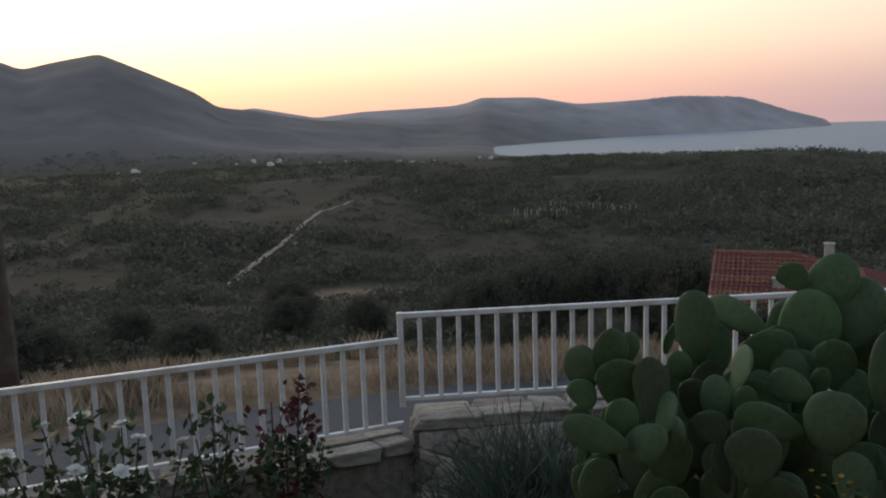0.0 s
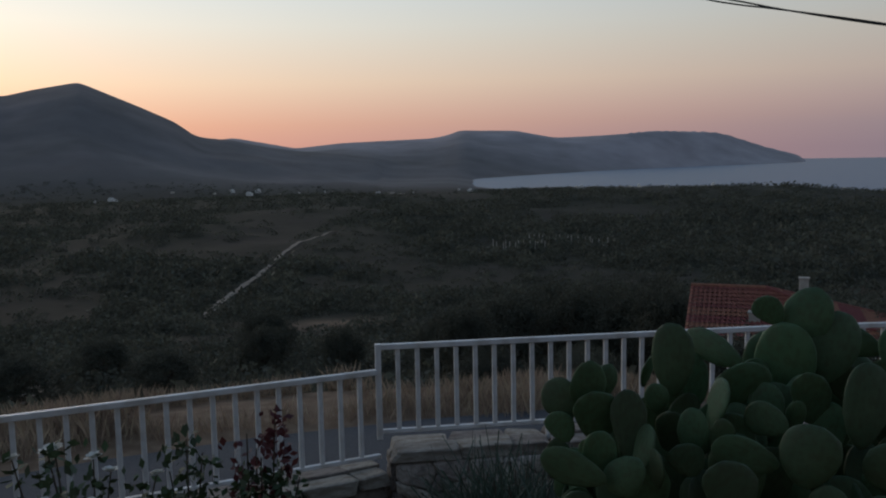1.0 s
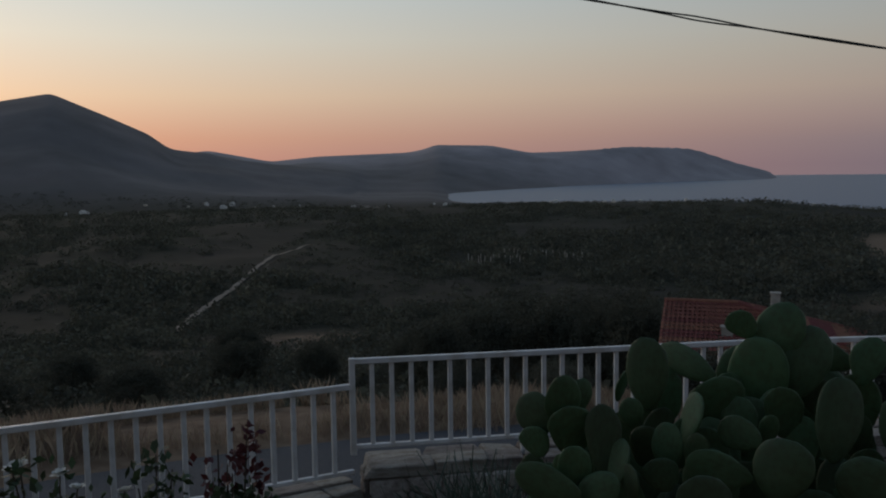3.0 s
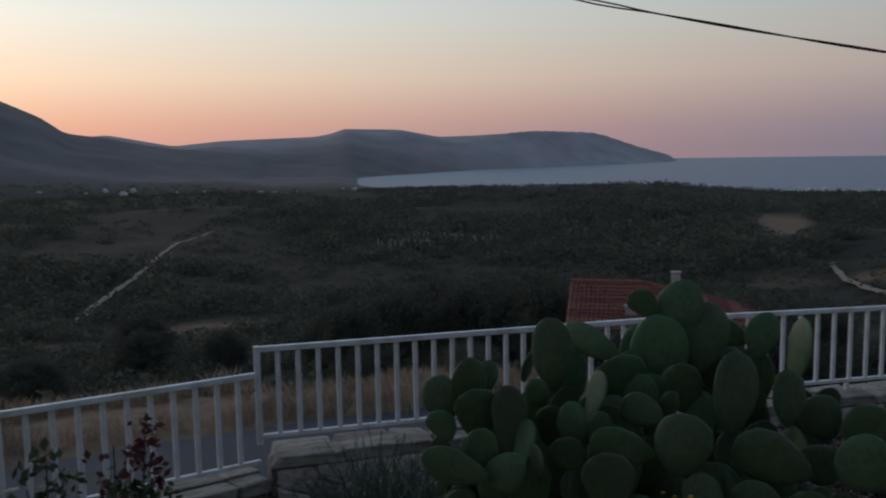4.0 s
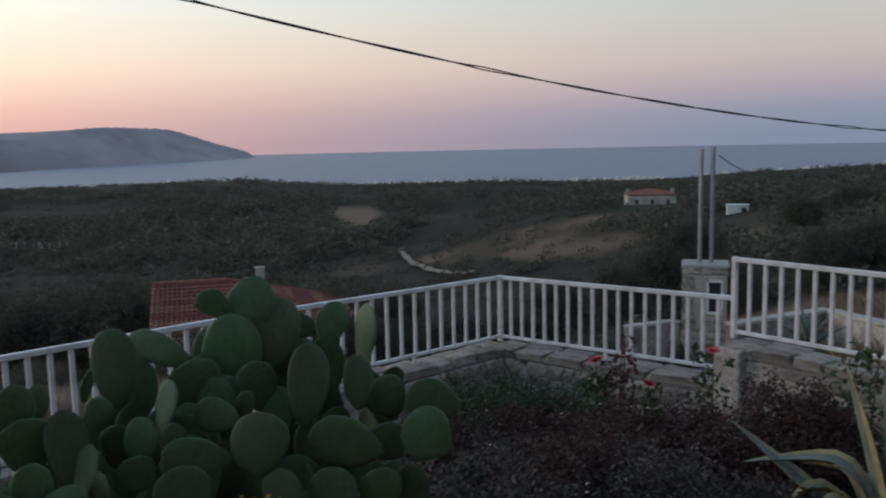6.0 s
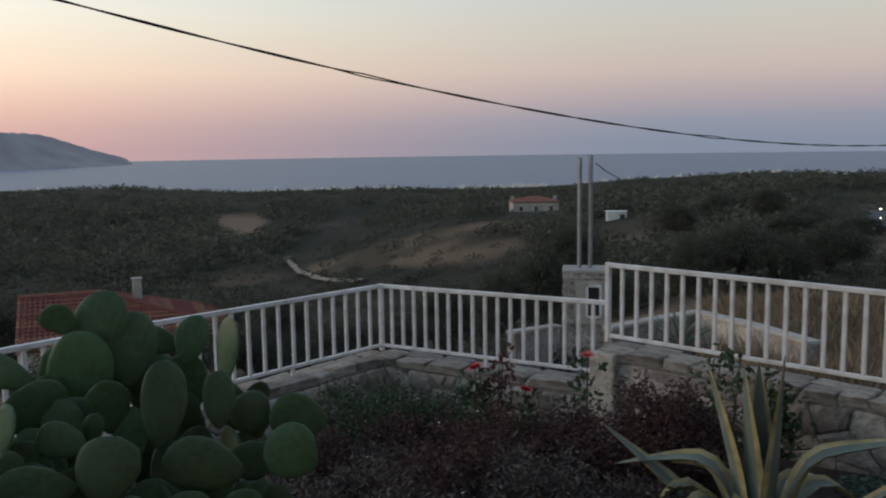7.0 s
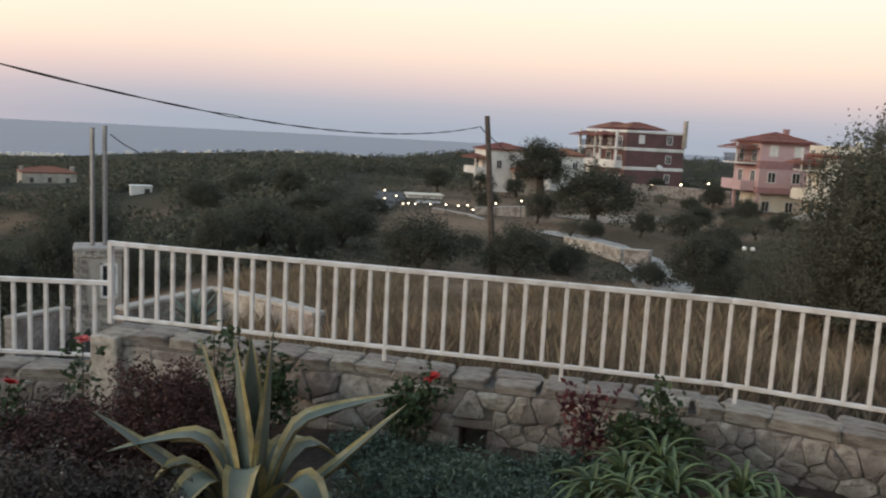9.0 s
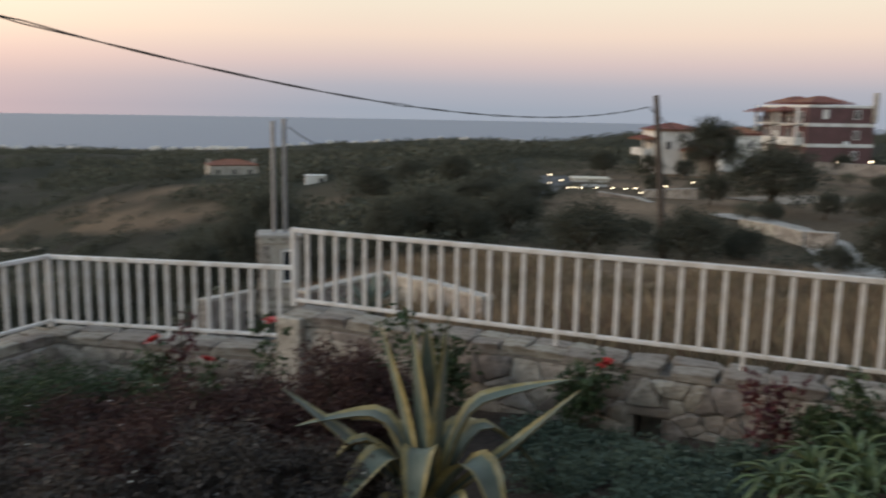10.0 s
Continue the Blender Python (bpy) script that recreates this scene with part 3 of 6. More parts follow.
    if hole:
        for nm, w_, h_, xx, zz in (("lintel", hole[2] + 0.22, 0.08, hole[0], hole[1] + hole[3] + 0.006), ("jamb", 0.06, hole[3], h0 + 0.012, hole[1]), ("jamb", 0.06, hole[3], h1 - 0.012, hole[1])):
            part(nm, box_bm(w_, 0.16, h_, 0.012, (xx, -thick / 2 + 0.045, zz)), CAPSTONE, wall)
    return wall


# ---- white railings ----
def railing(a, b, top_a, top_b, bars, feet=(), label="white painted steel railing with square bars on a low stone wall", ends="", first=False, high=0.75):
    """A railing panel from a to b. Local x runs along it; top and bottom rails slope with the wall."""
    d = b - a
    length = d.length
    fence = empty("railing", a.x, a.y, 0, math.degrees(math.atan2(d.y, d.x)))
    tagged(fence, label, "railing", group="garden railing")
    slope = math.atan2(top_b - top_a, length)

    def top(s):
        return top_a + (top_b - top_a) * s / length

    for nm, off, h, w in (("top_rail", -0.035, 0.045, 0.05), ("bottom_rail", -high, 0.035, 0.04)):
        ob = part(nm, box_bm(length / math.cos(slope) - 0.002, w, h, 0.005), WHITE_PAINT, fence)
        ob.matrix_basis = pose(length / 2, 0, top(length / 2) + off, 0, -math.degrees(slope), 0)
    bar = box_bm(0.037, 0.032, high - 0.06, 0.004)
    me = bpy.data.meshes.new("baluster")
    bar.to_mesh(me)
    bar.free()
    me.materials.append(WHITE_PAINT)
    for i in range(0 if first else 1, bars):
        s = length * i / bars
        ob = new("baluster", me)
        ob.parent = fence
        ob.matrix_basis = pose(s, 0, top(s) - high + 0.03, 0, 0, 0)
    for s in [0] * ("a" in ends) + [length] * ("b" in ends):
        part("post", box_bm(0.048, 0.054, high + 0.06, 0.004, (s, 0, top(s) - high - 0.047)), WHITE_PAINT, fence)
    for s in feet:
        part("foot", box_bm(0.035, 0.035, 0.16, 0.003, (s, 0, top(s) - high - 0.14)), WHITE_PAINT, fence)
    return fence


FEET = (1.45, 2.9, 4.35, 5.8)
railing(FENCE_STEP, FENCE_A, 1.235, 1.36, 44, FEET, ends="b")
FENCE_MID = FENCE_STEP.lerp(FENCE_CORNER, 0.5)
railing(FENCE_STEP, FENCE_MID, 1.445, 1.42, 22, (1.45, 2.9), "white painted steel railing stepping up above the road", ends="a")
railing(FENCE_MID, FENCE_CORNER, 1.42, 1.325, 18, (0.8, 2.18), "white painted steel railing rising above the prickly pear", first=True)
railing(FENCE_CORNER, FENCE_RSTEP, 1.325, 1.375, 18, (1.45,), "short white painted steel railing turning the garden corner", ends="a")
EAST_1 = FENCE_RSTEP.lerp(FENCE_BEND, 0.4816)
EAST_2 = FENCE_RSTEP.lerp(FENCE_BEND, 0.7618)
railing(FENCE_RSTEP, EAST_1, 1.765, 1.75, 17, (), "white painted steel railing beside the stone pier", ends="a")
railing(EAST_1, EAST_2, 1.75, 1.745, 9, (0.0,), "white painted steel railing above the agave and niche", first=True)
railing(EAST_2, FENCE_BEND, 1.745, 1.735, 8, (0.0,), "long white painted steel railing above the stone retaining wall", first=True)
railing(FENCE_BEND, FENCE_END, 1.735, 1.76, 23, (0.1, 1.6, 3.1), "white painted steel railing bending along the stone wall", ends="b", first=True)
wall_run("wall_west", FENCE_STEP, FENCE_A, 0.41, 0.53, -0.7, 0.42, "low rubble limestone wall with flat pale capstones", 1, face=False)
wall_run("wall_north", FENCE_STEP + Vector((0.1, 0.02)), FENCE_CORNER, 0.60, 0.50, -0.35, 0.42, "rubble limestone garden wall with flat capstones", 2, row_h=0.16)
wall_run("wall_corner", FENCE_CORNER, FENCE_RSTEP, 0.50, 0.52, -0.3, 0.42, "rubble limestone garden wall shaded by shrubs", 3, row_h=0.16)
wall_run("wall_east", FENCE_RSTEP, FENCE_BEND, 0.93, 0.84, -0.3, 0.42, "rubble limestone retaining wall of large pale stones with a square niche", 4, hole=(3.64, 0.13, 0.25, 0.3), row_h=0.165)
wall_run("wall_east_end", FENCE_BEND, FENCE_END, 0.84, 0.86, -0.3, 0.42, "rubble limestone retaining wall with heavy capstones", 5, row_h=0.165)
pier = part("wall_pier", box_bm(0.28, 0.46, 1.22, 0.025, (0, 0, -0.3), 2), STONE)
pier.matrix_world = pose(7.17, 5.12, 0, 0, 0, -85)
tagged(pier, "squared limestone pier where the wall steps up", "pier", kind="structure")


# ---- utility poles and cables ----
def utility_pole(x, y, top, r0, r1, label, lean=(0, 0)):
    z = land_at(x, y) - 0.3
    pole = empty("utility_pole", x, y, z)
    tagged(pole, label, "utility pole")
    h = top - z
    n = 8
    bm = tube_bm([(lean[0] * k / n + 0.015 * math.sin(k * 2.1), lean[1] * k / n, h * k / n) for k in range(n + 1)], [r0 + (r1 - r0) * k / n for k in range(n + 1)], 10)
    part("shaft", bm, POLE_WOOD, pole, smooth=True)
    bm = box_bm(0.30, 0.05, 0.05, 0.006, (lean[0] + 0.12, lean[1], h - 0.42))
    part("bracket", bm, STEEL, pole)
    for k in (0, 1):
        bm = tube_bm([(lean[0] + 0.06 + 0.17 * k, lean[1], h - 0.37 + 0.04 * i) for i in range(4)], [0.03, 0.045, 0.035, 0.02], 8)
        part("insulator", bm, CAPSTONE, pole, smooth=True)
    return pole


utility_pole(35.48, 7.67, 3.7, 0.16, 0.11, "weathered leaning wooden utility pole on the dry field", (-0.13, 0.66))
utility_pole(-6.68, 11.6, 8.1, 0.17, 0.13, "dark wooden utility pole beside the road")


def cable(name, a, b, sag, radius, label, strands=2, wave=0.0):
    """A sagging cable of twisted strands."""
    a, b = Vector(a), Vector(b)
    ob = empty(name, *a)
    tagged(ob, label, "cable")
    n = 140
    for s in range(strands):
        pts = []
        for k in range(n + 1):
            t = k / n
            p = a.lerp(b, t) - Vector((0, 0, 4 * sag * t * (1 - t))) - a
            ph = k * 0.55 + s * 2 * math.pi / strands
            loose = 1.0 + wave * max(0, math.sin(k * 0.41)) ** 8
            p += Vector((0.3 * math.sin(ph), 0.9 * math.sin(ph), 0.9 * math.cos(ph))) * radius * loose
            pts.append(p)
        part("strand", tube_bm(pts, [radius] * len(pts), 6), CABLE, ob, smooth=True)
    return ob


cable("service_cable", (-6.68, 11.55, 7.2), (35.05, 8.5, 3.24), 1.905, 0.011, "sagging black twisted service cable between two poles", 2, 1.6)
cable("service_cable", (35.05, 8.5, 3.2), (52.5, 7.2, 0.2), 0.4, 0.02, "thin dark cable dropping from the pole towards a house", 1)


# ---- plants: leaf clouds built with numpy ----
def leaf_tris(centres, size, rs, aspect=2.2, up=0.0):
    """Small pointed leaves at the centres, turned at random. size: array or number."""
    n = len(centres)
    d = rs.normal(size=(n, 3))
    d[:, 2] += up
    d /= np.linalg.norm(d, axis=1, keepdims=True)
    e = np.cross(d, rs.normal(size=(n, 3)))
    e /= np.linalg.norm(e, axis=1, keepdims=True)
    size = np.broadcast_to(size, (n,))[:, None]
    a = centres - d * size * 0.5
    b = centres + e * size / aspect * 0.5
    c = centres + d * size * 0.5
    k = centres - e * size / aspect * 0.5
    v = np.stack([a, b, c, k], 1).reshape(-1, 3)
    f = np.arange(4 * n).reshape(-1, 4)
    return v, f


def clumps(rs, n, rx, ry, rz, per, spread):
    """Leaf places in n clumps over an ellipsoid, flattened below."""
    u = rs.normal(size=(n, 3))
    u /= np.linalg.norm(u, axis=1, keepdims=True)
    u[:, 2] = np.where(u[:, 2] < -0.72, -u[:, 2] * 0.6, u[:, 2])
    k = u * rs.uniform(0.3, 1.0, (n, 1)) ** 0.5 * [rx, ry, rz] * rs.uniform(0.75, 1.12, (n, 1))
    p = np.repeat(k, per, 0) + rs.normal(size=(n * per, 3)) * spread
    return p


def make_tree(name, h, rad, seed, leaf_mat, label, category="tree", leaf=0.2, n=120, per=32, loose=0.085, trunk_share=0.35):
    """A tree at the origin: tapered trunk with limbs and an uneven crown of leaves."""
    rs = np.random.RandomState(seed)
    tree = empty(name)
    tagged(tree, label, category)
    bm = bmesh.new()
    th = h * trunk_share
    lean = rs.uniform(-0.12, 0.12, 2) * h
    base = [(0, 0, -0.4), (lean[0] * 0.2, lean[1] * 0.2, th * 0.5), (lean[0] * 0.6, lean[1] * 0.6, th)]
    r0 = 0.05 * h + 0.03
    tube_bm(base, [r0 * 1.3, r0, r0 * 0.8], 8, bm)
    for k in range(6):
        a = 2 * math.pi * (k + rs.uniform(-0.3, 0.3)) / 6
        q = (lean[0] + math.cos(a) * rad * 0.6, lean[1] + math.sin(a) * rad * 0.6, h * rs.uniform(0.55, 0.8))
        m = tuple(0.5 * (base[2][i] + q[i]) + rs.uniform(-0.1, 0.1) * rad for i in range(3))
        tube_bm([base[2], m, q], [r0 * 0.55, r0 * 0.35, r0 * 0.12], 6, bm)
    part("trunk", bm, BARK, tree, smooth=True)
    ch = h * (0.47 if trunk_share > 0.15 else 0.52)
    p = clumps(rs, n, rad, rad, ch, per, rad * loose) + [lean[0], lean[1], h - ch]
    v, f = leaf_tris(p, rs.uniform(0.6, 1.3, len(p)) * leaf, rs, 2.0)
    tri_soup("crown", v, f, leaf_mat, tree)
    return tree


def plant_tree(src, x, y, s=1.0, rz=0.0, label="", z=None):
    t = copy_thing(src, pose(x, y, land_at(x, y) if z is None else z, 0, 0, rz))
    t.scale = (s, s, s)
    if label:
        t["label"] = label
    return t


def grow_trees():
    olive = make_tree("olive_tree", 3.3, 2.0, 11, LEAF_OLIVE, "grey-green olive tree on a dry slope", leaf=0.08, n=290, per=40, trunk_share=0.2)
    oak = make_tree("oak_tree", 4.6, 2.5, 12, LEAF_DARK, "dark evergreen oak with a dense rounded crown", leaf=0.17, n=260, per=42, trunk_share=0.2)
    carob = make_tree("carob_tree", 3.6, 2.6, 13, LEAF_DARK, "dark spreading carob tree in dry grass", leaf=0.16, n=260, per=42, trunk_share=0.12)
    pine = make_tree("pine_tree", 6.5, 2.6, 14, LEAF_DARK, "tall dark pine with a full rounded crown", leaf=0.19, n=260, per=56, trunk_share=0.3)

    def put(src, az, r, s, turn, label="", sink=0.0):
        x, y = polar(az, r)
        plant_tree(src, x, y, s, turn, label, land_at(x, y) - sink)

    def fit(src, az, r, wide, top, turn, label="", h=4.6, rad=2.5):
        """A tree on the ground at (az, r), 'wide' degrees broad, its top 'top' degrees above eye level."""
        x, y = polar(az, r)
        g = land_at(x, y)
        t = plant_tree(src, x, y, 1.0, turn, label, g - 0.1)
        k = r * math.tan(radians(wide)) / (1.75 * rad)
        t.scale = (k, k, (3 + r * math.tan(radians(top)) - g) / (h * 1.03))

    CAROB, PINE, OLIVE = dict(h=3.6, rad=2.6), dict(h=6.5, rad=2.6), dict(h=3.3, rad=2.0)
    fit(carob, 72.5, 36, 5.4, -5.35, 10, **CAROB)
    fit(carob, 79.4, 36, 4.4, -5.6, 80, "dark carob tree beside the utility pole", **CAROB)
    fit(oak, 84.1, 66, 5.1, -1.4, 40, "large dark oak below the brown apartment house")
    fit(oak, 80.4, 66, 1.7, -3.5, 120)
    fit(carob, 82.8, 38, 2.6, -6.6, 120, **CAROB)
    fit(carob, 76.2, 44, 1.8, -6.6, 130, **CAROB)
    fit(oak, 62.0, 40, 4.6, -4.9, 200, "dark oak among scrub below the field")
    fit(carob, 59.7, 38, 3.4, -5.6, 150, **CAROB)
    fit(carob, 64.4, 39, 4.0, -5.4, 300, **CAROB)
    fit(carob, 67.4, 44, 4.4, -4.7, 33, **CAROB)
    fit(oak, 65.4, 60, 3.6, -4.2, 60)
    fit(oak, 69.2, 62, 2.8, -4.4, 250)
    fit(oak, 52.0, 46, 3.6, -4.7, 15, "dark oak behind the stone gate pillar")
    fit(carob, 49.6, 42, 4.0, -6.2, 75, **CAROB)
    fit(oak, 46.6, 38, 4.0, -7.9, 210)
    fit(carob, 54.2, 36, 3.6, -7.6, 210, **CAROB)
    fit(pine, 80.5, 104, 3.2, 0.15, 60, "round dark pine standing beside a white house", **PINE)
    fit(oak, 90.9, 34, 4.0, -5.2, 100, "young oak beside the concrete lane")
    fit(oak, 93.1, 84, 2.0, -3.7, 20)
    fit(olive, 93.4, 42, 2.8, -6.2, 30, **OLIVE)
    fit(olive, 95.4, 38, 3.4, -6.0, 140, **OLIVE)
    fit(olive, 97.4, 42, 3.8, -5.0, 250, **OLIVE)
    fit(olive, 95.6, 50, 3.0, -5.2, 320, **OLIVE)
    fit(carob, 97.2, 31, 4.0, -6.6, 10, **CAROB)
    broad = make_tree("olive_tree", 5.1, 3.2, 16, LEAF_OLIVE, "tall broad olive tree at the edge of the grass", leaf=0.085, n=1500, per=76, loose=0.05, trunk_share=0.2)
    bx, by = polar(102.4, 22.8)
    broad.matrix_world = pose(bx, by, land_at(bx, by), 0, 0, 70)
    broad.scale = (0.86, 0.86, 1.17)
    put(carob, 103.4, 26.5, 0.95, 30, "dark carob tree behind the broad olive tree")
    put(carob, 106.0, 22.0, 0.9, 130)
    put(oak, 103.0, 24.4, 0.88, 210, "dark oak crowded against the broad olive tree")
    put(olive, 99.4, 28, 1.0, 190)
    put(olive, 104.5, 25, 1.3, 290)
    put(oak, 91.6, 100, 0.6, 40)
    put(oak, 88.0, 124, 0.6, 20)
    put(oak, 76.4, 96, 0.62, 130)
    put(oak, 78.9, 98, 0.5, 310)
    put(oak, 73.6, 100, 0.7, 30)
    # hedges and small trees round the houses and terraces
    rnd = random.Random(44)
    for az, r, sc in ((82.8, 54, 0.42), (84.0, 56, 0.36), (87.2, 60, 0.4), (88.6, 66, 0.42), (89.9, 58, 0.46), (90.8, 70, 0.45), (86.0, 90, 0.4), (88.4, 96, 0.45), (83.6, 98, 0.5), (90.2, 92, 0.45), (92.8, 62, 0.6),
                      (94.4, 66, 0.55), (93.6, 80, 0.55), (95.8, 74, 0.5), (97.0, 60, 0.6), (92.0, 50, 0.55), (90.4, 44, 0.4), (81.4, 84, 0.5), (79.4, 80, 0.42), (77.0, 74, 0.45), 
                      (66.0, 66, 0.6), (64.0, 80, 0.7), (61.0, 90, 0.8), (58.4, 74, 0.7), (88.0, 36, 0.3), (92.3, 33, 0.4), (94.9, 31, 0.42), (97.8, 30, 0.5)):
        put((oak, olive, carob)[rnd.randrange(3)], az, r, sc, rnd.uniform(0, 360))
    # below the road
    for az, r, wide, top, turn in ((1.6, 46, 4.0, -9.6, 10), (4.8, 50, 5.0, -8.75, 50), (8.4, 52, 5.6, -8.5, 200), (12.0, 50, 5.0, -8.3, 300), (15.0, 46, 4.6, -8.0, 20), (18.6, 56, 4.4, -7.9, 80), (10.2, 58, 4.6, -7.9, 140),
                                   (6.6, 60, 4.6, -8.2, 250), (13.6, 62, 5.0, -7.6, 33), (28.0, 44, 4.6, -9.2, 77), (31.5, 48, 4.0, -9.2, 170), (-0.8, 52, 3.4, -10.4, 99), (-7.4, 56, 3.0, -11.0, 12), (-12.8, 60, 3.4, -10.8, 220),
                                   (-19.0, 50, 4.0, -11.9, 320), (-27.5, 56, 4.4, -11.2, 44), (-23.0, 62, 3.4, -10.8, 260)):
        fit(oak if turn % 3 else carob, az, r, wide, top, turn, **({} if turn % 3 else CAROB))
    for az, r, s, k in ((2.5, 40, 0.7, 1), (17.2, 33, 0.7, 1), (8.8, 36, 0.85, 2),
                        (20.0, 31, 0.72, 0), (22.8, 32, 0.75, 1), (25.5, 31, 0.72, 0), (28.5, 36, 0.85, 0), (32, 42, 0.9, 1), (36, 36, 0.75, 0), (40, 40, 0.85, 1), (-30, 60, 0.9, 0), (43.5, 44, 0.8, 0)):
        put((oak, carob, olive)[k], az, r, s, az * 17 % 360, "light olive tree among dark oaks below the road" if k == 2 else "")
    for t in (olive, oak, carob, pine):
        x, y = polar({"olive_tree": 98, "oak_tree": -12, "carob_tree": 107, "pine_tree": 106}[t.name], {"olive_tree": 44, "oak_tree": 70, "carob_tree": 62, "pine_tree": 70}[t.name])
        t.matrix_world = pose(x, y, land_at(x, y))


grow_trees()


def scatter_scrub():
    """Bushes over valley and slopes, too many to count."""
    rs = np.random.RandomState(21)
    n = 36000
    az = rs.uniform(-36, 107, n)
    r = np.exp(rs.uniform(math.log(19), math.log(1350), n))
    far = rs.rand(n) < 0.5
    r = np.where(far, np.exp(rs.uniform(math.log(110), math.log(1350), n)), r)
    x, y = np.sin(np.radians(az)) * r, np.cos(np.radians(az)) * r
    # woods and clearings, larger with distance
    dens = woods(az, r, x, y)
    wood = sstep(dens, -0.04, 0.1)
    keep = (dens > -0.2) & (rs.rand(n) < 0.35 + 0.65 * wood)
    keep &= ~((dry_slope(az, r) > 0.3) & (rs.rand(n) < 0.62))
    keep &= ~((az > 50) & (r < 36))
    keep &= ~((az > 64) & (r < 66) & ((r < 29) | (rs.rand(n) < 0.45)))
    keep &= ~((az > 76) & (r > 42) & (r < 140) & (rs.rand(n) < 0.62))
    keep &= ~((az > 69) & (az < 80.5) & (r > 50) & (r < 72))
    keep &= ~((pale_patch(az, r) > 0.15) | ((np.abs(az - 29) < 2.0) & (r > 238) & (r < 285) & (rs.rand(n) < 0.6)))
    keep &= ~((np.abs(az + 9) < 5) & (np.abs(r - 112) < 8) & (rs.rand(n) < 0.85))
    keep &= ~((az > 14) & (az < 29) & (np.abs(r - 40) < 8))
    keep &= ~((az > 46.4) & (az < 51.6) & (r > 140) & (r < 210))
    keep &= ~((az > 22) & (az < 62) & (r > 930) & (rs.rand(n) < 0.75))
    keep &= ~((az > 52.5) & (az < 56.5) & (np.abs(r - 114) < 22))
    track = table(az, (-16.4, 134), (-15.2, 156), (-12.6, 198), (-11.4, 235), (-9.3, 290), (-7.2, 330))
    on_track = (az > -17) & (az < -7) & (np.abs(r - track + 3) < 9 + 0.045 * r)
    keep &= ~on_track
    az, r, x, y, wood = az[keep], r[keep], x[keep], y[keep], wood[keep]
    z = land(x, y)
    dry = z > SEA_Z + 1.0
    az, r, x, y, z, wood = az[dry], r[dry], x[dry], y[dry], z[dry], wood[dry]
    m = len(r)
    size = (0.55 + 0.9 * rs.rand(m) ** 2) * np.interp(r, [20, 100, 300, 1300], [0.7, 1.15, 1.6, 2.0])
    size = size * np.where((az > 67) & (r < 140), 0.6, 1.0 + wood * np.interp(r, [30, 90, 250, 1300], [0.1, 0.5, 0.95, 0.8]))
    tall = 0.72 + 0.3 * wood
    kind = rs.rand(m) < 0.62
    for nm, near, sel0, mat, label in (("dark_scrub", True, kind, LEAF_DARK, "dense dark evergreen bushes near the road"), ("pale_scrub", True, ~kind, LEAF_OLIVE, "grey-green bushes on the near slopes"),
                                       ("far_scrub", False, kind, LEAF_DARK, "dark evergreen woods and bushes across the valley"), ("far_olive_groves", False, ~kind, LEAF_OLIVE, "grey-green olive groves across the valley")):
        sel = sel0 & ((r < 150) == near)
        per, lf = (64, 0.3) if near else (34, 0.4)
        k = int(sel.sum())
        sz = size[sel]
        u = rs.normal(size=(k, per, 3))
        u /= np.linalg.norm(u, axis=2, keepdims=True)
        u[:, :, 2] = np.abs(u[:, :, 2])
        wob = 0.55 + 0.6 * rs.rand(k, per, 1) ** 0.7
        up_ = np.stack([np.full(k, 1.15), np.full(k, 1.15), tall[sel]], -1)[:, None, :]
        p = u * wob * sz[:, None, None] * up_ + np.stack([x[sel], y[sel], z[sel] - 0.1 * sz], -1)[:, None, :]
        v, f = leaf_tris(p.reshape(-1, 3), np.repeat(sz * lf, per) * rs.uniform(0.6, 1.2, k * per), rs, 1.6)
        tagged(tri_soup(nm, v, f, mat), label, "bushes", kind="stuff")


scatter_scrub()


def grass(name, n, az0, az1, r0, r1, h0, h1, seed, label, dense=0.0, mat=None):
    """Dry standing grass as thin bent blades."""
    rs = np.random.RandomState(seed)
    az = rs.uniform(az0, az1, n)
    r = r0 + (r1 - r0) * rs.rand(n) ** 0.8
    x, y = np.sin(np.radians(az)) * r, np.cos(np.radians(az)) * r
    ok = ~inside(x, y) & (fbm(x * 0.5, y * 0.5, 3) > -0.16 + dense)
    x, y, r = x[ok], y[ok], r[ok]
    m = len(x)
    z = land(x, y)
    h = rs.uniform(h0, h1, m) * (0.7 + 1.2 * (fbm(x * 0.6, y * 0.6, 3) + 0.25))
    a = rs.uniform(0, 2 * np.pi, m)
    w = rs.uniform(0.0012, 0.003, m) * (r / 12)
    side = np.stack([np.cos(a), np.sin(a), 0 * a], -1) * w[:, None]
    lean = np.stack([rs.normal(size=m) * 0.14, rs.normal(size=m) * 0.14, np.ones(m)], -1) * h[:, None]
    o = np.stack([x, y, z - 0.03], -1)
    v = np.stack([o - side, o + side, o + lean * 0.55 + side * 0.8, o + lean + np.stack([lean[:, 0] * 0.5, lean[:, 1] * 0.5, 0 * a], -1)], 1).reshape(-1, 3)
    ob = tri_soup(name, v, np.arange(4 * m).reshape(-1, 4), mat or GRASS_DRY)
    tagged(ob, label, "grass", kind="stuff")


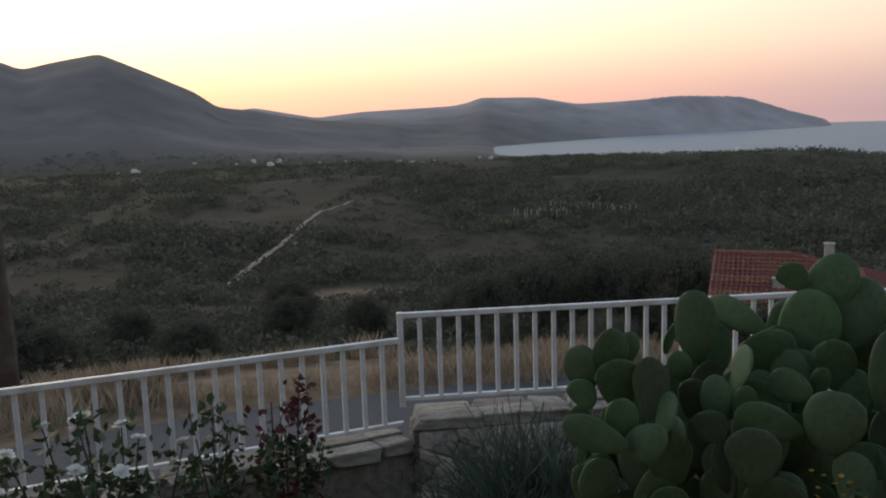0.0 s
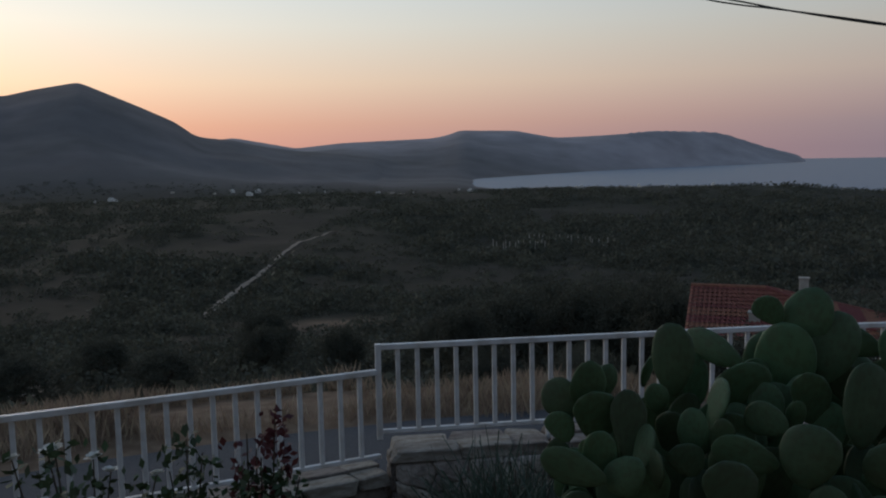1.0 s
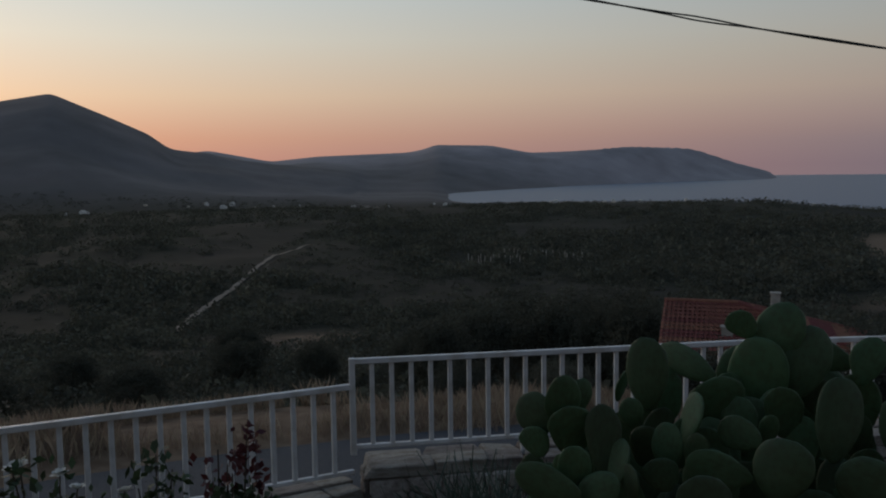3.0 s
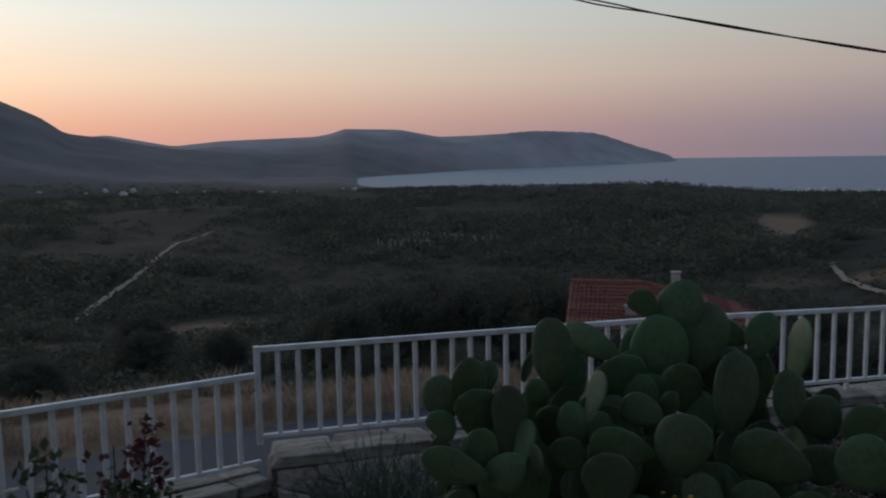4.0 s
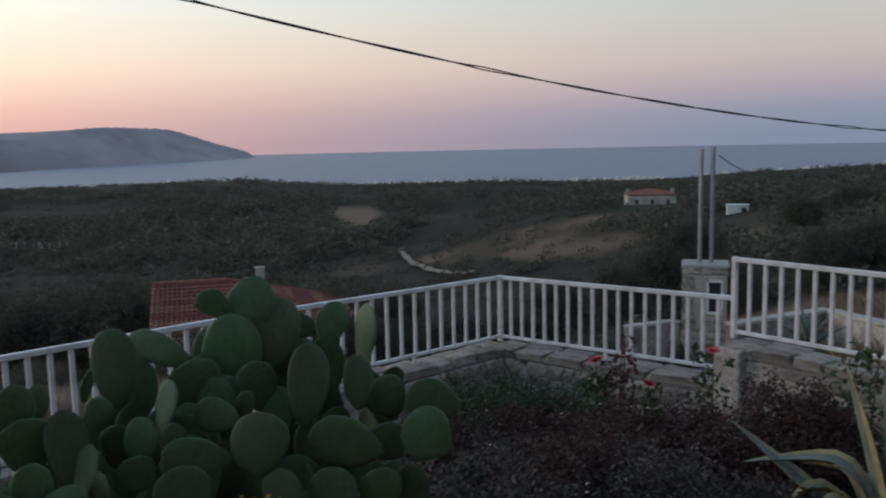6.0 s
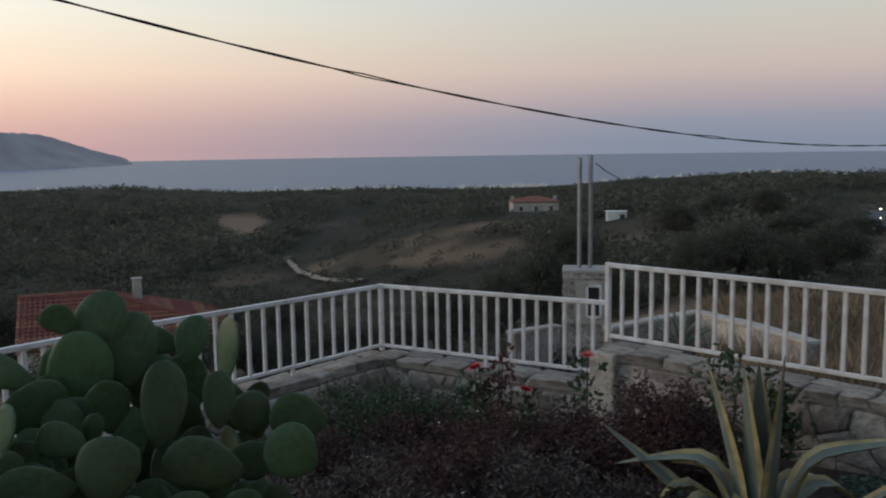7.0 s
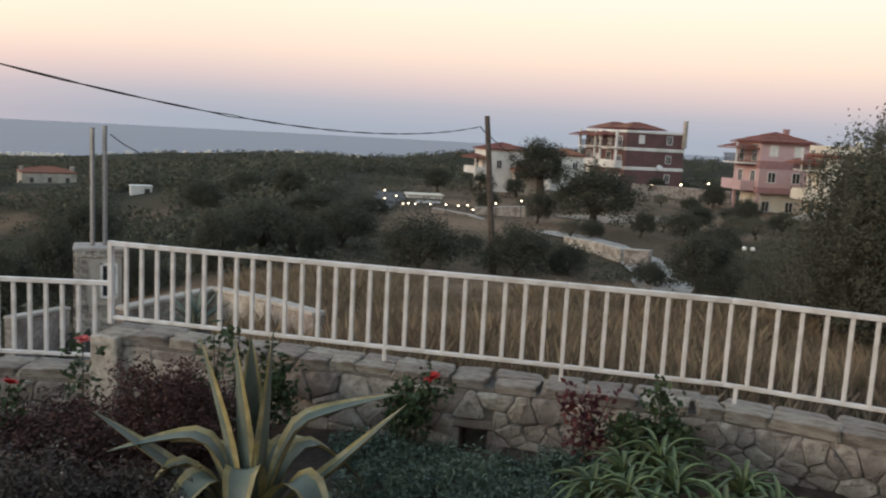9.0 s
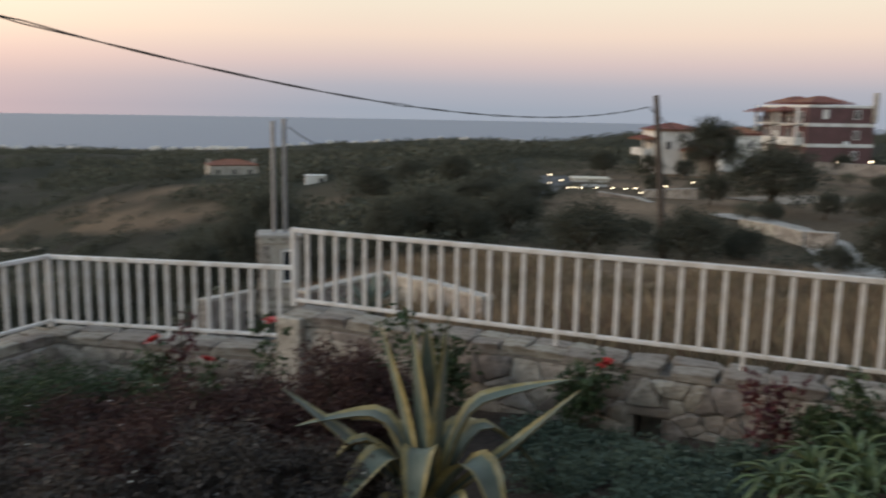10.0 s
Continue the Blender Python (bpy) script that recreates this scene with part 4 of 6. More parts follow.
grass("verge_grass", 26000, -42, 30, 11.4, 14.2, 0.15, 0.42, 31, "straw-coloured dry grass along the road edge")
grass("field_grass", 170000, 62, 110, 8.0, 31, 0.2, 0.55, 32, "tall straw-coloured dry grass on the field behind the wall")
WEED = material("field_weeds", [(0.08, 0.08, 0.045), (0.16, 0.145, 0.085)], 0.9, 1.2, per_island=0.35, sheer=0.25, spec=0.1)
STALK = material("withered_stalks", [(0.16, 0.12, 0.085), (0.29, 0.22, 0.155)], 0.9, 1.2, per_island=0.3, sheer=0.2, spec=0.1)
grass("field_weeds", 80000, 60, 110, 8.0, 32, 0.2, 0.6, 33, "green weeds among the dry grass of the field", 0.1, WEED)
grass("field_stalks", 50000, 60, 110, 8.0, 31, 0.35, 0.85, 34, "brown withered stalks standing in the dry field", 0.06, STALK)


# ---- buildings ----
PLASTER_WHITE = material("white_plaster", [(0.62, 0.61, 0.60), (0.74, 0.73, 0.71)], 0.85, 2, stain=(0.52, 0.5, 0.47), stain_scale=0.5, bump=0.1)
PLASTER_BROWN = material("maroon_plaster", [(0.12, 0.062, 0.065), (0.155, 0.085, 0.085)], 0.85, 2, stain=(0.1, 0.06, 0.06), stain_scale=0.5)
PLASTER_PINK = material("pink_plaster", [(0.47, 0.325, 0.335), (0.54, 0.385, 0.4)], 0.85, 2, stain=(0.43, 0.29, 0.285), stain_scale=0.5)
PLASTER_ROSE = material("dull_rose_plaster", [(0.29, 0.165, 0.165), (0.34, 0.195, 0.195)], 0.85, 2)
PLASTER_CREAM = material("cream_plaster", [(0.60, 0.55, 0.46), (0.68, 0.63, 0.54)], 0.85, 2, stain=(0.54, 0.49, 0.41), stain_scale=0.5)
PLASTER_STONE = material("pale_stone_masonry", [(0.33, 0.3, 0.265), (0.46, 0.42, 0.375)], 0.9, 3, bump=0.5, stain=(0.27, 0.245, 0.215), stain_scale=0.7)
TILE = material("terracotta_tile", [(0.165, 0.06, 0.044), (0.255, 0.098, 0.072)], 0.85, 3, stain=(0.2, 0.085, 0.06), stain_scale=0.6, per_island=0.22)
GLASS = material("dark_window_glass", [(0.02, 0.022, 0.026), (0.035, 0.038, 0.042)], 0.12, 2, spec=0.6)
FRAME = material("window_frame_paint", [(0.55, 0.54, 0.53), (0.65, 0.64, 0.63)], 0.6, 4)
DARK_METAL = material("dark_metal", [(0.03, 0.03, 0.032), (0.05, 0.05, 0.052)], 0.55, 8)
CONCRETE = material("pale_concrete", [(0.30, 0.28, 0.26), (0.42, 0.39, 0.36)], 0.9, 3, stain=(0.26, 0.24, 0.22), stain_scale=0.5, bump=0.2)


def hip_roof(parent, w, d, z, rise, over=0.5, ridge=None, at=(0, 0), label="", tiles=True):
    """A hipped roof of barrel-tile courses; ridge runs along x."""
    w2, d2 = w / 2 + over, d / 2 + over
    rl = max(0.0, (w - d) / 2) if ridge is None else ridge / 2
    ob_bm = bmesh.new()
    eave = [Vector((-w2, -d2, z)), Vector((w2, -d2, z)), Vector((w2, d2, z)), Vector((-w2, d2, z))]
    tops = [Vector((-rl, 0, z + rise)), Vector((rl, 0, z + rise))]
    faces = [(eave[0], eave[1], tops[1], tops[0]), (eave[1], eave[2], tops[1], tops[1]), (eave[2], eave[3], tops[0], tops[1]), (eave[3], eave[0], tops[0], tops[0])]
    off = Vector((at[0], at[1], 0))
    for a, b, c, e in faces:
        cols = max(4, int((b - a).length / 0.26))
        rows = max(3, int(((c + e) / 2 - (a + b) / 2).length / 0.38))
        up = (b - a).cross(e - a).normalized()
        if not tiles:
            cols, rows = max(3, cols // 3), 3
        prev = None
        for j in range(rows + 1):
            for lift in ((0.0, 0.045) if 0 < j < rows else (0.045 if j == 0 else 0.0,)):
                t = j / rows
                l, r_ = a.lerp(e, t), b.lerp(c, t)
                line = []
                for i in range(2 * cols + 1):
                    q = l.lerp(r_, i / (2 * cols)) + up * (lift + (0.05 if i % 2 else 0.0)) + off
                    line.append(ob_bm.verts.new(q))
                if prev:
                    for i in range(2 * cols):
                        ob_bm.faces.new((prev[i], prev[i + 1], line[i + 1], line[i]))
                prev = line
    soff = [ob_bm.verts.new(v + off - Vector((0, 0, 0.14))) for v in eave]
    ob_bm.faces.new(soff[::-1])
    for i in range(4):
        p, q = eave[i], eave[(i + 1) % 4]
        ob_bm.faces.new((soff[i], soff[(i + 1) % 4], ob_bm.verts.new(q + off), ob_bm.verts.new(p + off)))
    roof = part("roof", ob_bm, TILE, parent, label or "terracotta tiled hip roof")
    return roof


def window(parent, x, y, z, w, h, face="y", frame_mat=None, shutter=None, name="window"):
    """A window set in a wall face. face 'y': wall looks along -y; 'x': along -x."""
    t = 0.12
    bm = bmesh.new()
    for ax, az_, sx, sz in ((0, 0, w, 0.09), (0, h - 0.09, w, 0.09), (-w / 2 + 0.045, 0, 0.09, h), (w / 2 - 0.045, 0, 0.09, h), (0, 0, 0.06, h)):
        box_bm(sx, t, sz, 0, (ax, 0, az_), bm=bm)
    ob = part(name, bm, frame_mat or FRAME, parent)
    ob.matrix_basis = pose(x, y, z, 0, 0, 0 if face == "y" else -90)
    pane = part("pane", box_bm(w - 0.1, 0.03, h - 0.1, 0, (0, 0.01, 0.05)), shutter or GLASS, ob)
    return ob


def railing_box(parent, x, y, z, sx, sy, mat, solid=True, h=0.95):
    """A balcony: slab with a parapet, or with thin bars, on three sides."""
    slab = part("balcony", box_bm(sx, sy, 0.16, 0.01, (x, y, z - 0.16)), PLASTER_WHITE if not solid else mat, parent)
    bm = bmesh.new()
    if solid:
        for ax, ay, bx, by in ((0, -sy / 2 + 0.06, sx, 0.12), (-sx / 2 + 0.06, 0, 0.12, sy - 0.24), (sx / 2 - 0.06, 0, 0.12, sy - 0.24)):
            box_bm(bx, by, h, 0, (x + ax, y + ay, z + 0.003), bm=bm)
    else:
        for ax, ay, bx, by in ((0, -sy / 2 + 0.03, sx, 0.05), (-sx / 2 + 0.03, 0, 0.05, sy - 0.12), (sx / 2 - 0.03, 0, 0.05, sy - 0.12)):
            box_bm(bx, by, 0.06, 0, (x + ax, y + ay, z + h - 0.06), bm=bm)
        k = int(sx / 0.22)
        for i in range(k + 1):
            box_bm(0.035, 0.035, h - 0.06, 0, (x - sx / 2 + 0.03 + (sx - 0.06) * i / k, y - sy / 2 + 0.03, z), bm=bm)
        k = int(sy / 0.22)
        for i in range(1, k):
            for sg in (-1, 1):
                box_bm(0.035, 0.035, h - 0.06, 0, (x + sg * (sx / 2 - 0.03), y - sy / 2 + 0.03 + (sy - 0.06) * i / k, z), bm=bm)
    part("balustrade", bm, mat if solid else DARK_METAL, slab)
    return slab


def chimney(parent, x, y, z, w, h, mat):
    bm = box_bm(w, w, h, 0.02, (x, y, z))
    box_bm(w + 0.08, w + 0.08, 0.07, 0.01, (x, y, z + h), bm=bm)
    return part("chimney", bm, mat, parent)


def house_at(name, az, r, z, turn, label, category="house"):
    """An Empty whose local -y looks back to the garden, turned by 'turn' degrees."""
    x, y = polar(az, r)
    ob = empty(name, x, y, z, -az + turn)
    return tagged(ob, label, category)


def half_hip_roof(parent, x0, x1, xr, d, z, rise, label):
    """A tiled roof, gabled at x0 and hipped at x1, its ridge from x0 to xr; each course of barrel tiles laps the next."""
    bm = bmesh.new()
    y0, y1 = -d / 2, d / 2
    A, B, C, D = Vector((x0, y0, z)), Vector((x1, y0, z)), Vector((x1, y1, z)), Vector((x0, y1, z))
    P, Q = Vector((x0, 0, z + rise)), Vector((xr, 0, z + rise))
    for a, b, c, e in ((A, B, Q, P), (B, C, Q, Q), (C, D, P, Q)):
        up = (b - a).cross(e - a).normalized()
        rows, step = max(3, int(((c + e) / 2 - (a + b) / 2).length / 0.34)), 0.11
        for j in range(rows):
            lo, hi = j / rows, (j + 1.12) / rows
            line0, line1 = [], []
            l0, r0, l1, r1 = a.lerp(e, lo), b.lerp(c, lo), a.lerp(e, min(hi, 1)), b.lerp(c, min(hi, 1))
            k = max(2, int((r0 - l0).length / step))
            for i in range(k + 1):
                w = 0.055 * (i % 2)
                line0.append(bm.verts.new(l0.lerp(r0, i / k) + up * (0.05 + w)))
                line1.append(bm.verts.new(l1.lerp(r1, i / k) + up * w))
            for i in range(k):
                bm.faces.new((line0[i], line0[i + 1], line1[i + 1], line1[i]))
    for pq in ((P, Q), (Q, B), (Q, C)):
        tube_bm([pq[0] + Vector((0, 0, 0.03)), pq[1] + Vector((0, 0, 0.03))], [0.1, 0.1], 8, bm)
    low = [bm.verts.new(v - Vector((0, 0, 0.12))) for v in (A, B, C, D)]
    bm.faces.new(low[::-1])
    return part("roof", bm, TILE, parent, label)


def red_roof_house():
    h = house_at("house", 20.9, 41.5, 0, 0, "low house with a terracotta tiled roof below the road")
    part("wall", box_bm(8.6, 5.6, 6.0, 0.03, (0.9, 0.1, -11.05)), PLASTER_CREAM, h)
    gable = bmesh.new()
    vs = [gable.verts.new(q) for q in ((-3.3, -2.7, -5.2), (-3.3, 2.9, -5.2), (-3.3, 0.0, -3.45), (-3.1, -2.7, -5.2), (-3.1, 2.9, -5.2), (-3.1, 0.0, -3.45))]
    for q in ((0, 1, 2), (5, 4, 3), (0, 3, 4, 1), (1, 4, 5, 2), (2, 5, 3, 0)):
        gable.faces.new([vs[k] for k in q])
    part("gable", gable, PLASTER_CREAM, h)
    half_hip_roof(h, -3.45, 5.7, -0.1, 6.4, -5.15, 1.72, "terracotta barrel-tiled roof with a hipped end")
    chimney(h, 1.5, 0.1, -4.1, 0.4, 1.15, PLASTER_STONE)
    chimney(h, -0.55, -2.0, -5.0, 0.5, 0.75, PLASTER_STONE)
    for x in (-2.0, 0.6, 3.2):
        window(h, x, -2.72, -7.4, 1.0, 1.2)


red_roof_house()


def far_stone_house():
    z = 3 + 197 * math.tan(radians(-4.75))
    h = house_at("house", 48.95, 197, z, 8, "square pale stone house with a red roof on a hill")
    part("wall", box_bm(10.4, 8, 6.8, 0.05, (0, 0, -3.4)), PLASTER_STONE, h)
    hip_roof(h, 10.4, 8, 3.45, 1.1, 0.15, tiles=False)
    for x in (-3.4, 0, 3.4):
        window(h, x, -4.0, 1.3, 0.9, 1.2, shutter=GLASS, frame_mat=PLASTER_STONE)
    for x in (-4.9, 4.9):
        chimney(h, x, 0, 3.4, 0.7, 1.1, PLASTER_STONE)
    part("annexe", box_bm(3.2, 2.4, 4.2, 0.03, (0.6, -5.3, -4.3)), PLASTER_STONE, h)


far_stone_house()


def white_shed():
    x, y = polar(54.4, 128)
    z = 3 + 128 * math.tan(radians(-4.95))
    s = empty("shed", x, y, z, -50)
    tagged(s, "low white flat-roofed shed on the dry slope", "shed")
    part("wall", box_bm(2.9, 2.0, 2.6, 0.02, (0, 0, -1.6)), PLASTER_WHITE, s)
    part("roof", box_bm(3.1, 2.2, 0.12, 0.01, (0, 0, 1.003)), PLASTER_WHITE, s)
    part("door", box_bm(0.7, 0.06, 0.8, 0, (0.8, -1.03, -0.1)), DARK_METAL, s)


white_shed()


def brown_apartments():
    """Three storeys, maroon walls with white bands, white balconies, tiled hip roofs."""
    r = 140
    z = 3 + r * math.tan(radians(-2.85))
    h = house_at("apartment_house", 86.3, r, z, 33, "three-storey maroon apartment house with white bands and tiled roofs", "apartment house")
    w, d = 12.2, 10.4      # local -y: the plain maroon side; local -x: the balcony front
    part("wall", box_bm(d, w, 12.2, 0.03, (0, 0, -4.0)), PLASTER_BROWN, h)
    for zz in (2.55, 5.45):
        part("floor_band", box_bm(d + 0.14, w + 0.14, 0.5, 0.02, (0, 0, zz + 0.06)), PLASTER_WHITE, h, "white plaster band")
    part("parapet", box_bm(d + 0.1, w + 0.1, 0.36, 0.02, (0, 0, 8.2)), PLASTER_WHITE, h, "pale parapet band")
    for yy in (-2.9, 3.0):
        hip_roof(h, 6.2, 5.2, 8.85, 1.0, 0.45, at=(-1.6, yy), tiles=False)
    hip_roof(h, 3.0, 3.4, 7.6, 0.6, 0.4, at=(-d / 2 - 1.0, 4.6), tiles=False)
    hip_roof(h, 2.6, 3.2, 7.7, 0.6, 0.3, at=(-d / 2 - 0.9, -1.0), tiles=False)
    part("chimney", box_bm(0.5, 0.6, 4.2, 0.02, (d / 2 - 0.3, -w / 2 - 0.32, 6.2)), PLASTER_STONE, h, "tall grey chimney")
    for fl, zz in enumerate((0.1, 3.0, 5.9)):
        for k, yy in enumerate((-4.3, -1.3, 1.8, 4.7)):
            window(h, -d / 2 - 0.03, yy, zz + 0.25, 1.3, 2.0 if k % 2 else 1.5, "x", FRAME, PLASTER_WHITE if (k + fl) % 3 == 0 else GLASS)
        if fl:
            for yy, sy in ((-3.2, 4.6), (3.2, 5.0)):
                b = railing_box(h, 0, 0, 0, sy, 1.5, PLASTER_WHITE, fl == 1)
                b.matrix_basis = pose(-d / 2 - 0.75, yy, zz, 0, 0, -90)
            for yy in (-5.4, -0.9, 0.8, 5.6):
                part("column", box_bm(0.3, 0.3, 2.6, 0.01, (-d / 2 - 1.35, yy, zz + (0.0 if fl == 2 else 0.0))), PLASTER_WHITE, h)
        for k, xx in enumerate((-2.6, 2.4)):
            if k or fl == 2:
                window(h, xx, -w / 2 - 0.03, zz + 0.7, 1.0, 1.3, "y", FRAME, PLASTER_WHITE if fl == 2 and not k else GLASS)
    dish = bmesh.new()
    bmesh.ops.create_uvsphere(dish, u_segments=14, v_segments=8, radius=0.55)
    for v in list(dish.verts):
        if v.co.z > -0.2:
            v.co.z = -0.2 + 0.02 * (v.co.z + 0.2)
    ob = part("satellite_dish", dish, FRAME, h, "round pale satellite dish")
    ob.matrix_basis = pose(0.9, -w / 2 - 0.4, 3.2, 60, 0, 0)


brown_apartments()


def villa(name, az, r, el, turn, label, wall, accent, w, d, roof_h):
    """A three-storey villa with open ground floor, projecting balconies and tiled roofs."""
    z = 3 + r * math.tan(radians(el))
    h = house_at(name, az, r, z, turn, label)
    part("ground_storey", box_bm(d - 1.2, w - 1.2, 2.9 + 3.0, 0.02, (0.3, 0.3, -3.0)), PLASTER_CREAM, h)
    part("wall", box_bm(d, w, 5.6, 0.03, (0, 0, 2.85)), wall, h)
    part("floor_band", box_bm(d + 0.1, w + 0.1, 0.7, 0.02, (0, 0, 2.55)), accent, h, "darker plaster band")
    part("floor_band", box_bm(d + 0.06, w + 0.06, 0.9, 0.02, (0, 0, 5.3)), accent, h, "darker plaster band")
    for sx in (-1, 1):
        for sy in (-1, 1):
            part("column", box_bm(0.35, 0.35, 5.55, 0.01, (sx * (d / 2 - 0.2), sy * (w / 2 - 0.2), -3.0)), wall, h)
    hip_roof(h, d, w, roof_h, 1.15, 0.55, tiles=False)
    hip_roof(h, 2.4, w * 0.72, roof_h - 0.75, 0.55, 0.3, at=(-d / 2 - 1.2, -0.3), tiles=False)
    part("canopy_post", box_bm(0.15, 0.15, 2.2, 0.0, (-d / 2 - 2.2, -w * 0.3, 5.9)), FRAME, h)
    for zz in (2.95, 5.9):
        b = railing_box(h, 0, 0, 0, w * 0.8, 1.7, wall, zz < 4)
        b.matrix_basis = pose(-d / 2 - 0.85, 0, zz, 0, 0, -90)
        for yy in (-1.9, 1.4):
            window(h, -d / 2 - 0.03, yy, zz + 0.15, 1.2, 2.0, "x", FRAME, GLASS)
        for xx in (-d * 0.26, d * 0.2):
            window(h, xx, -w / 2 - 0.03, zz + 0.8, 1.0, 1.25, "y", FRAME, PLASTER_WHITE if zz > 4 else GLASS)
    chimney(h, d * 0.25, w * 0.1, roof_h + 0.4, 0.55, 1.1, accent)
    for xx in (-1.6, 1.2):
        window(h, xx, -w / 2 + 0.87, 0.4, 1.0, 1.3, "y", FRAME, GLASS)
    return h


villa("villa", 94.9, 106, -4.1, 26, "pink three-storey villa with balconies and tiled eaves", PLASTER_PINK, PLASTER_ROSE, 6.6, 6.2, 8.3)
villa("villa", 99.0, 98, -4.6, 22, "cream three-storey villa partly hidden by an olive tree", PLASTER_CREAM, PLASTER_CREAM, 5.4, 5.6, 7.4)


def white_house():
    z = 3 + 110 * math.tan(radians(-3.2))
    h = house_at("house", 77.6, 110, z, 20, "white plastered house with a low red tiled roof")
    part("wall", box_bm(5.4, 5.6, 7.2, 0.03, (0.3, 0, -3.0)), PLASTER_WHITE, h)
    hip_roof(h, 5.4, 5.6, 4.25, 0.8, 0.3, at=(0.3, 0), tiles=False)
    b = railing_box(h, 0, 0, 0, 4.6, 1.6, PLASTER_WHITE, True, 0.7)
    b.matrix_basis = pose(-3.15, 0, 1.2, 0, 0, -90)
    hip_roof(h, 1.6, 4.4, 3.1, 0.4, 0.25, at=(-3.2, 0), tiles=False)
    for yy in (-1.4, 1.4):
        window(h, -2.44, yy, 1.5, 1.0, 1.7, "x")
    for xx in (-1.0, 1.6):
        window(h, xx, -2.84, 1.8, 0.8, 1.1, "y")
    z2 = 3 + 118 * math.tan(radians(-2.6))
    g = house_at("house", 81.9, 118, z2, 15, "small white house with a red roof behind the pine")
    part("wall", box_bm(4.6, 4, 6.0, 0.03, (0, 0, -3.0)), PLASTER_WHITE, g)
    hip_roof(g, 4.6, 4, 3.0, 0.8, 0.3, tiles=False)
    for xx in (-1.3, 1.0):
        window(g, xx, -2.03, 1.0, 0.8, 1.1, "y")
    z3 = 3 + 108 * math.tan(radians(-2.9))
    k = house_at("outbuilding", 79.6, 106, z3, 10, "low outbuilding with a faded red tiled roof", "outbuilding")
    part("wall", box_bm(3.6, 3, 4, 0.03, (0, 0, -2.8)), PLASTER_STONE, k)
    hip_roof(k, 3.6, 3, 1.2, 0.7, 0.3, tiles=False)


white_house()


def garden_house():
    x, y = polar(72.7, 90)
    z = land_at(x, y) - 0.2
    g = empty("garden_house", x, y, z, -66)
    tagged(g, "low white flat-roofed garden building behind the lamps", "garden house")
    top = 3 + 90 * math.tan(radians(-4.25)) - z
    part("wall", box_bm(3.6, 2.4, top - 0.14, 0.02), PLASTER_WHITE, g)
    part("roof", box_bm(4.0, 2.8, 0.13, 0.015, (0, 0, top - 0.137)), PLASTER_CREAM, g)
    for xx in (-1.0, 0.9):
        window(g, xx, -1.2, top - 1.15, 0.8, 0.8)


garden_house()


# ---- far white houses along the coast and the mountain foot ----
def village():
    rnd = random.Random(5)
    protos = []
    for k in range(4):
        bm = box_bm(6 + 2 * k, 6, 4 + (k % 2) * 2.5, 0.0, (0, 0, -1.5))
        me = bpy.data.meshes.new("village_house")
        if k % 2:
            box_bm(4 + k, 4, 2.2, 0.0, (1, 0, 5.0), bm=bm)
        bm.to_mesh(me)
        bm.free()
        me.materials.append((PLASTER_CREAM, PLASTER_WHITE, PLASTER_STONE, PLASTER_WHITE)[k])
        protos.append(me)

    def put(az, r, s=1.0, lab="small white house in the distant seaside village"):
        x, y = polar(az, r)
        z = land_at(x, y)
        if z < SEA_Z + 0.4:
            return
        ob = new("village_house", rnd.choice(protos))
        ob.matrix_world = pose(x, y, z + 0.2, 0, 0, rnd.uniform(0, 180)) @ Matrix.Diagonal((s, s, s * 0.95, 1))
        tagged(ob, lab, "house", group="seaside village")

    for i in range(150):
        az = rnd.gauss(43, 8)
        put(az, rnd.uniform(1010, 1240) - max(0, 34 - az) * -4, rnd.uniform(0.35, 0.8))
    for i in range(22):
        put(rnd.uniform(57, 70), rnd.uniform(900, 1080), rnd.uniform(0.3, 0.6), "pale house on the far coastal ridge")
    for i in range(26):
        put(rnd.uniform(-24, 2), rnd.uniform(950, 1250), rnd.uniform(0.3, 0.8), "white building at the foot of the mountain")
    for i in range(16):
        put(rnd.uniform(8, 24), rnd.uniform(1250, 1420), rnd.uniform(0.4, 0.8))
    put(-0.7, 500, 0.55, "narrow white building among olive groves")
    put(70.0, 420, 0.6, "pale farm building on the wooded slope")


village()


# ---- orchard posts in the valley ----
def orchard():
    rnd = random.Random(8)
    bm = box_bm(0.24, 0.24, 2.7, 0.02)
    me = bpy.data.meshes.new("orchard_post")
    bm.to_mesh(me)
    bm.free()
    me.materials.append(PLASTER_STONE)
    for row, (r, a0, a1, k) in enumerate(((250, 3.2, 7.0, 13), (272, 5.5, 9.2, 10), (262, 9.4, 11.4, 8))):
        for i in range(k):
            x, y = polar(a0 + (a1 - a0) * i / k + rnd.uniform(-0.14, 0.14), r + rnd.uniform(-6, 6))
            ob = new("orchard_post", me)
            ob.matrix_world = pose(x, y, land_at(x, y) + 0.3, rnd.uniform(-3, 3), rnd.uniform(-3, 3), 0)
            tagged(ob, "pale upright post in an orchard row", "post", group="orchard posts")


orchard()


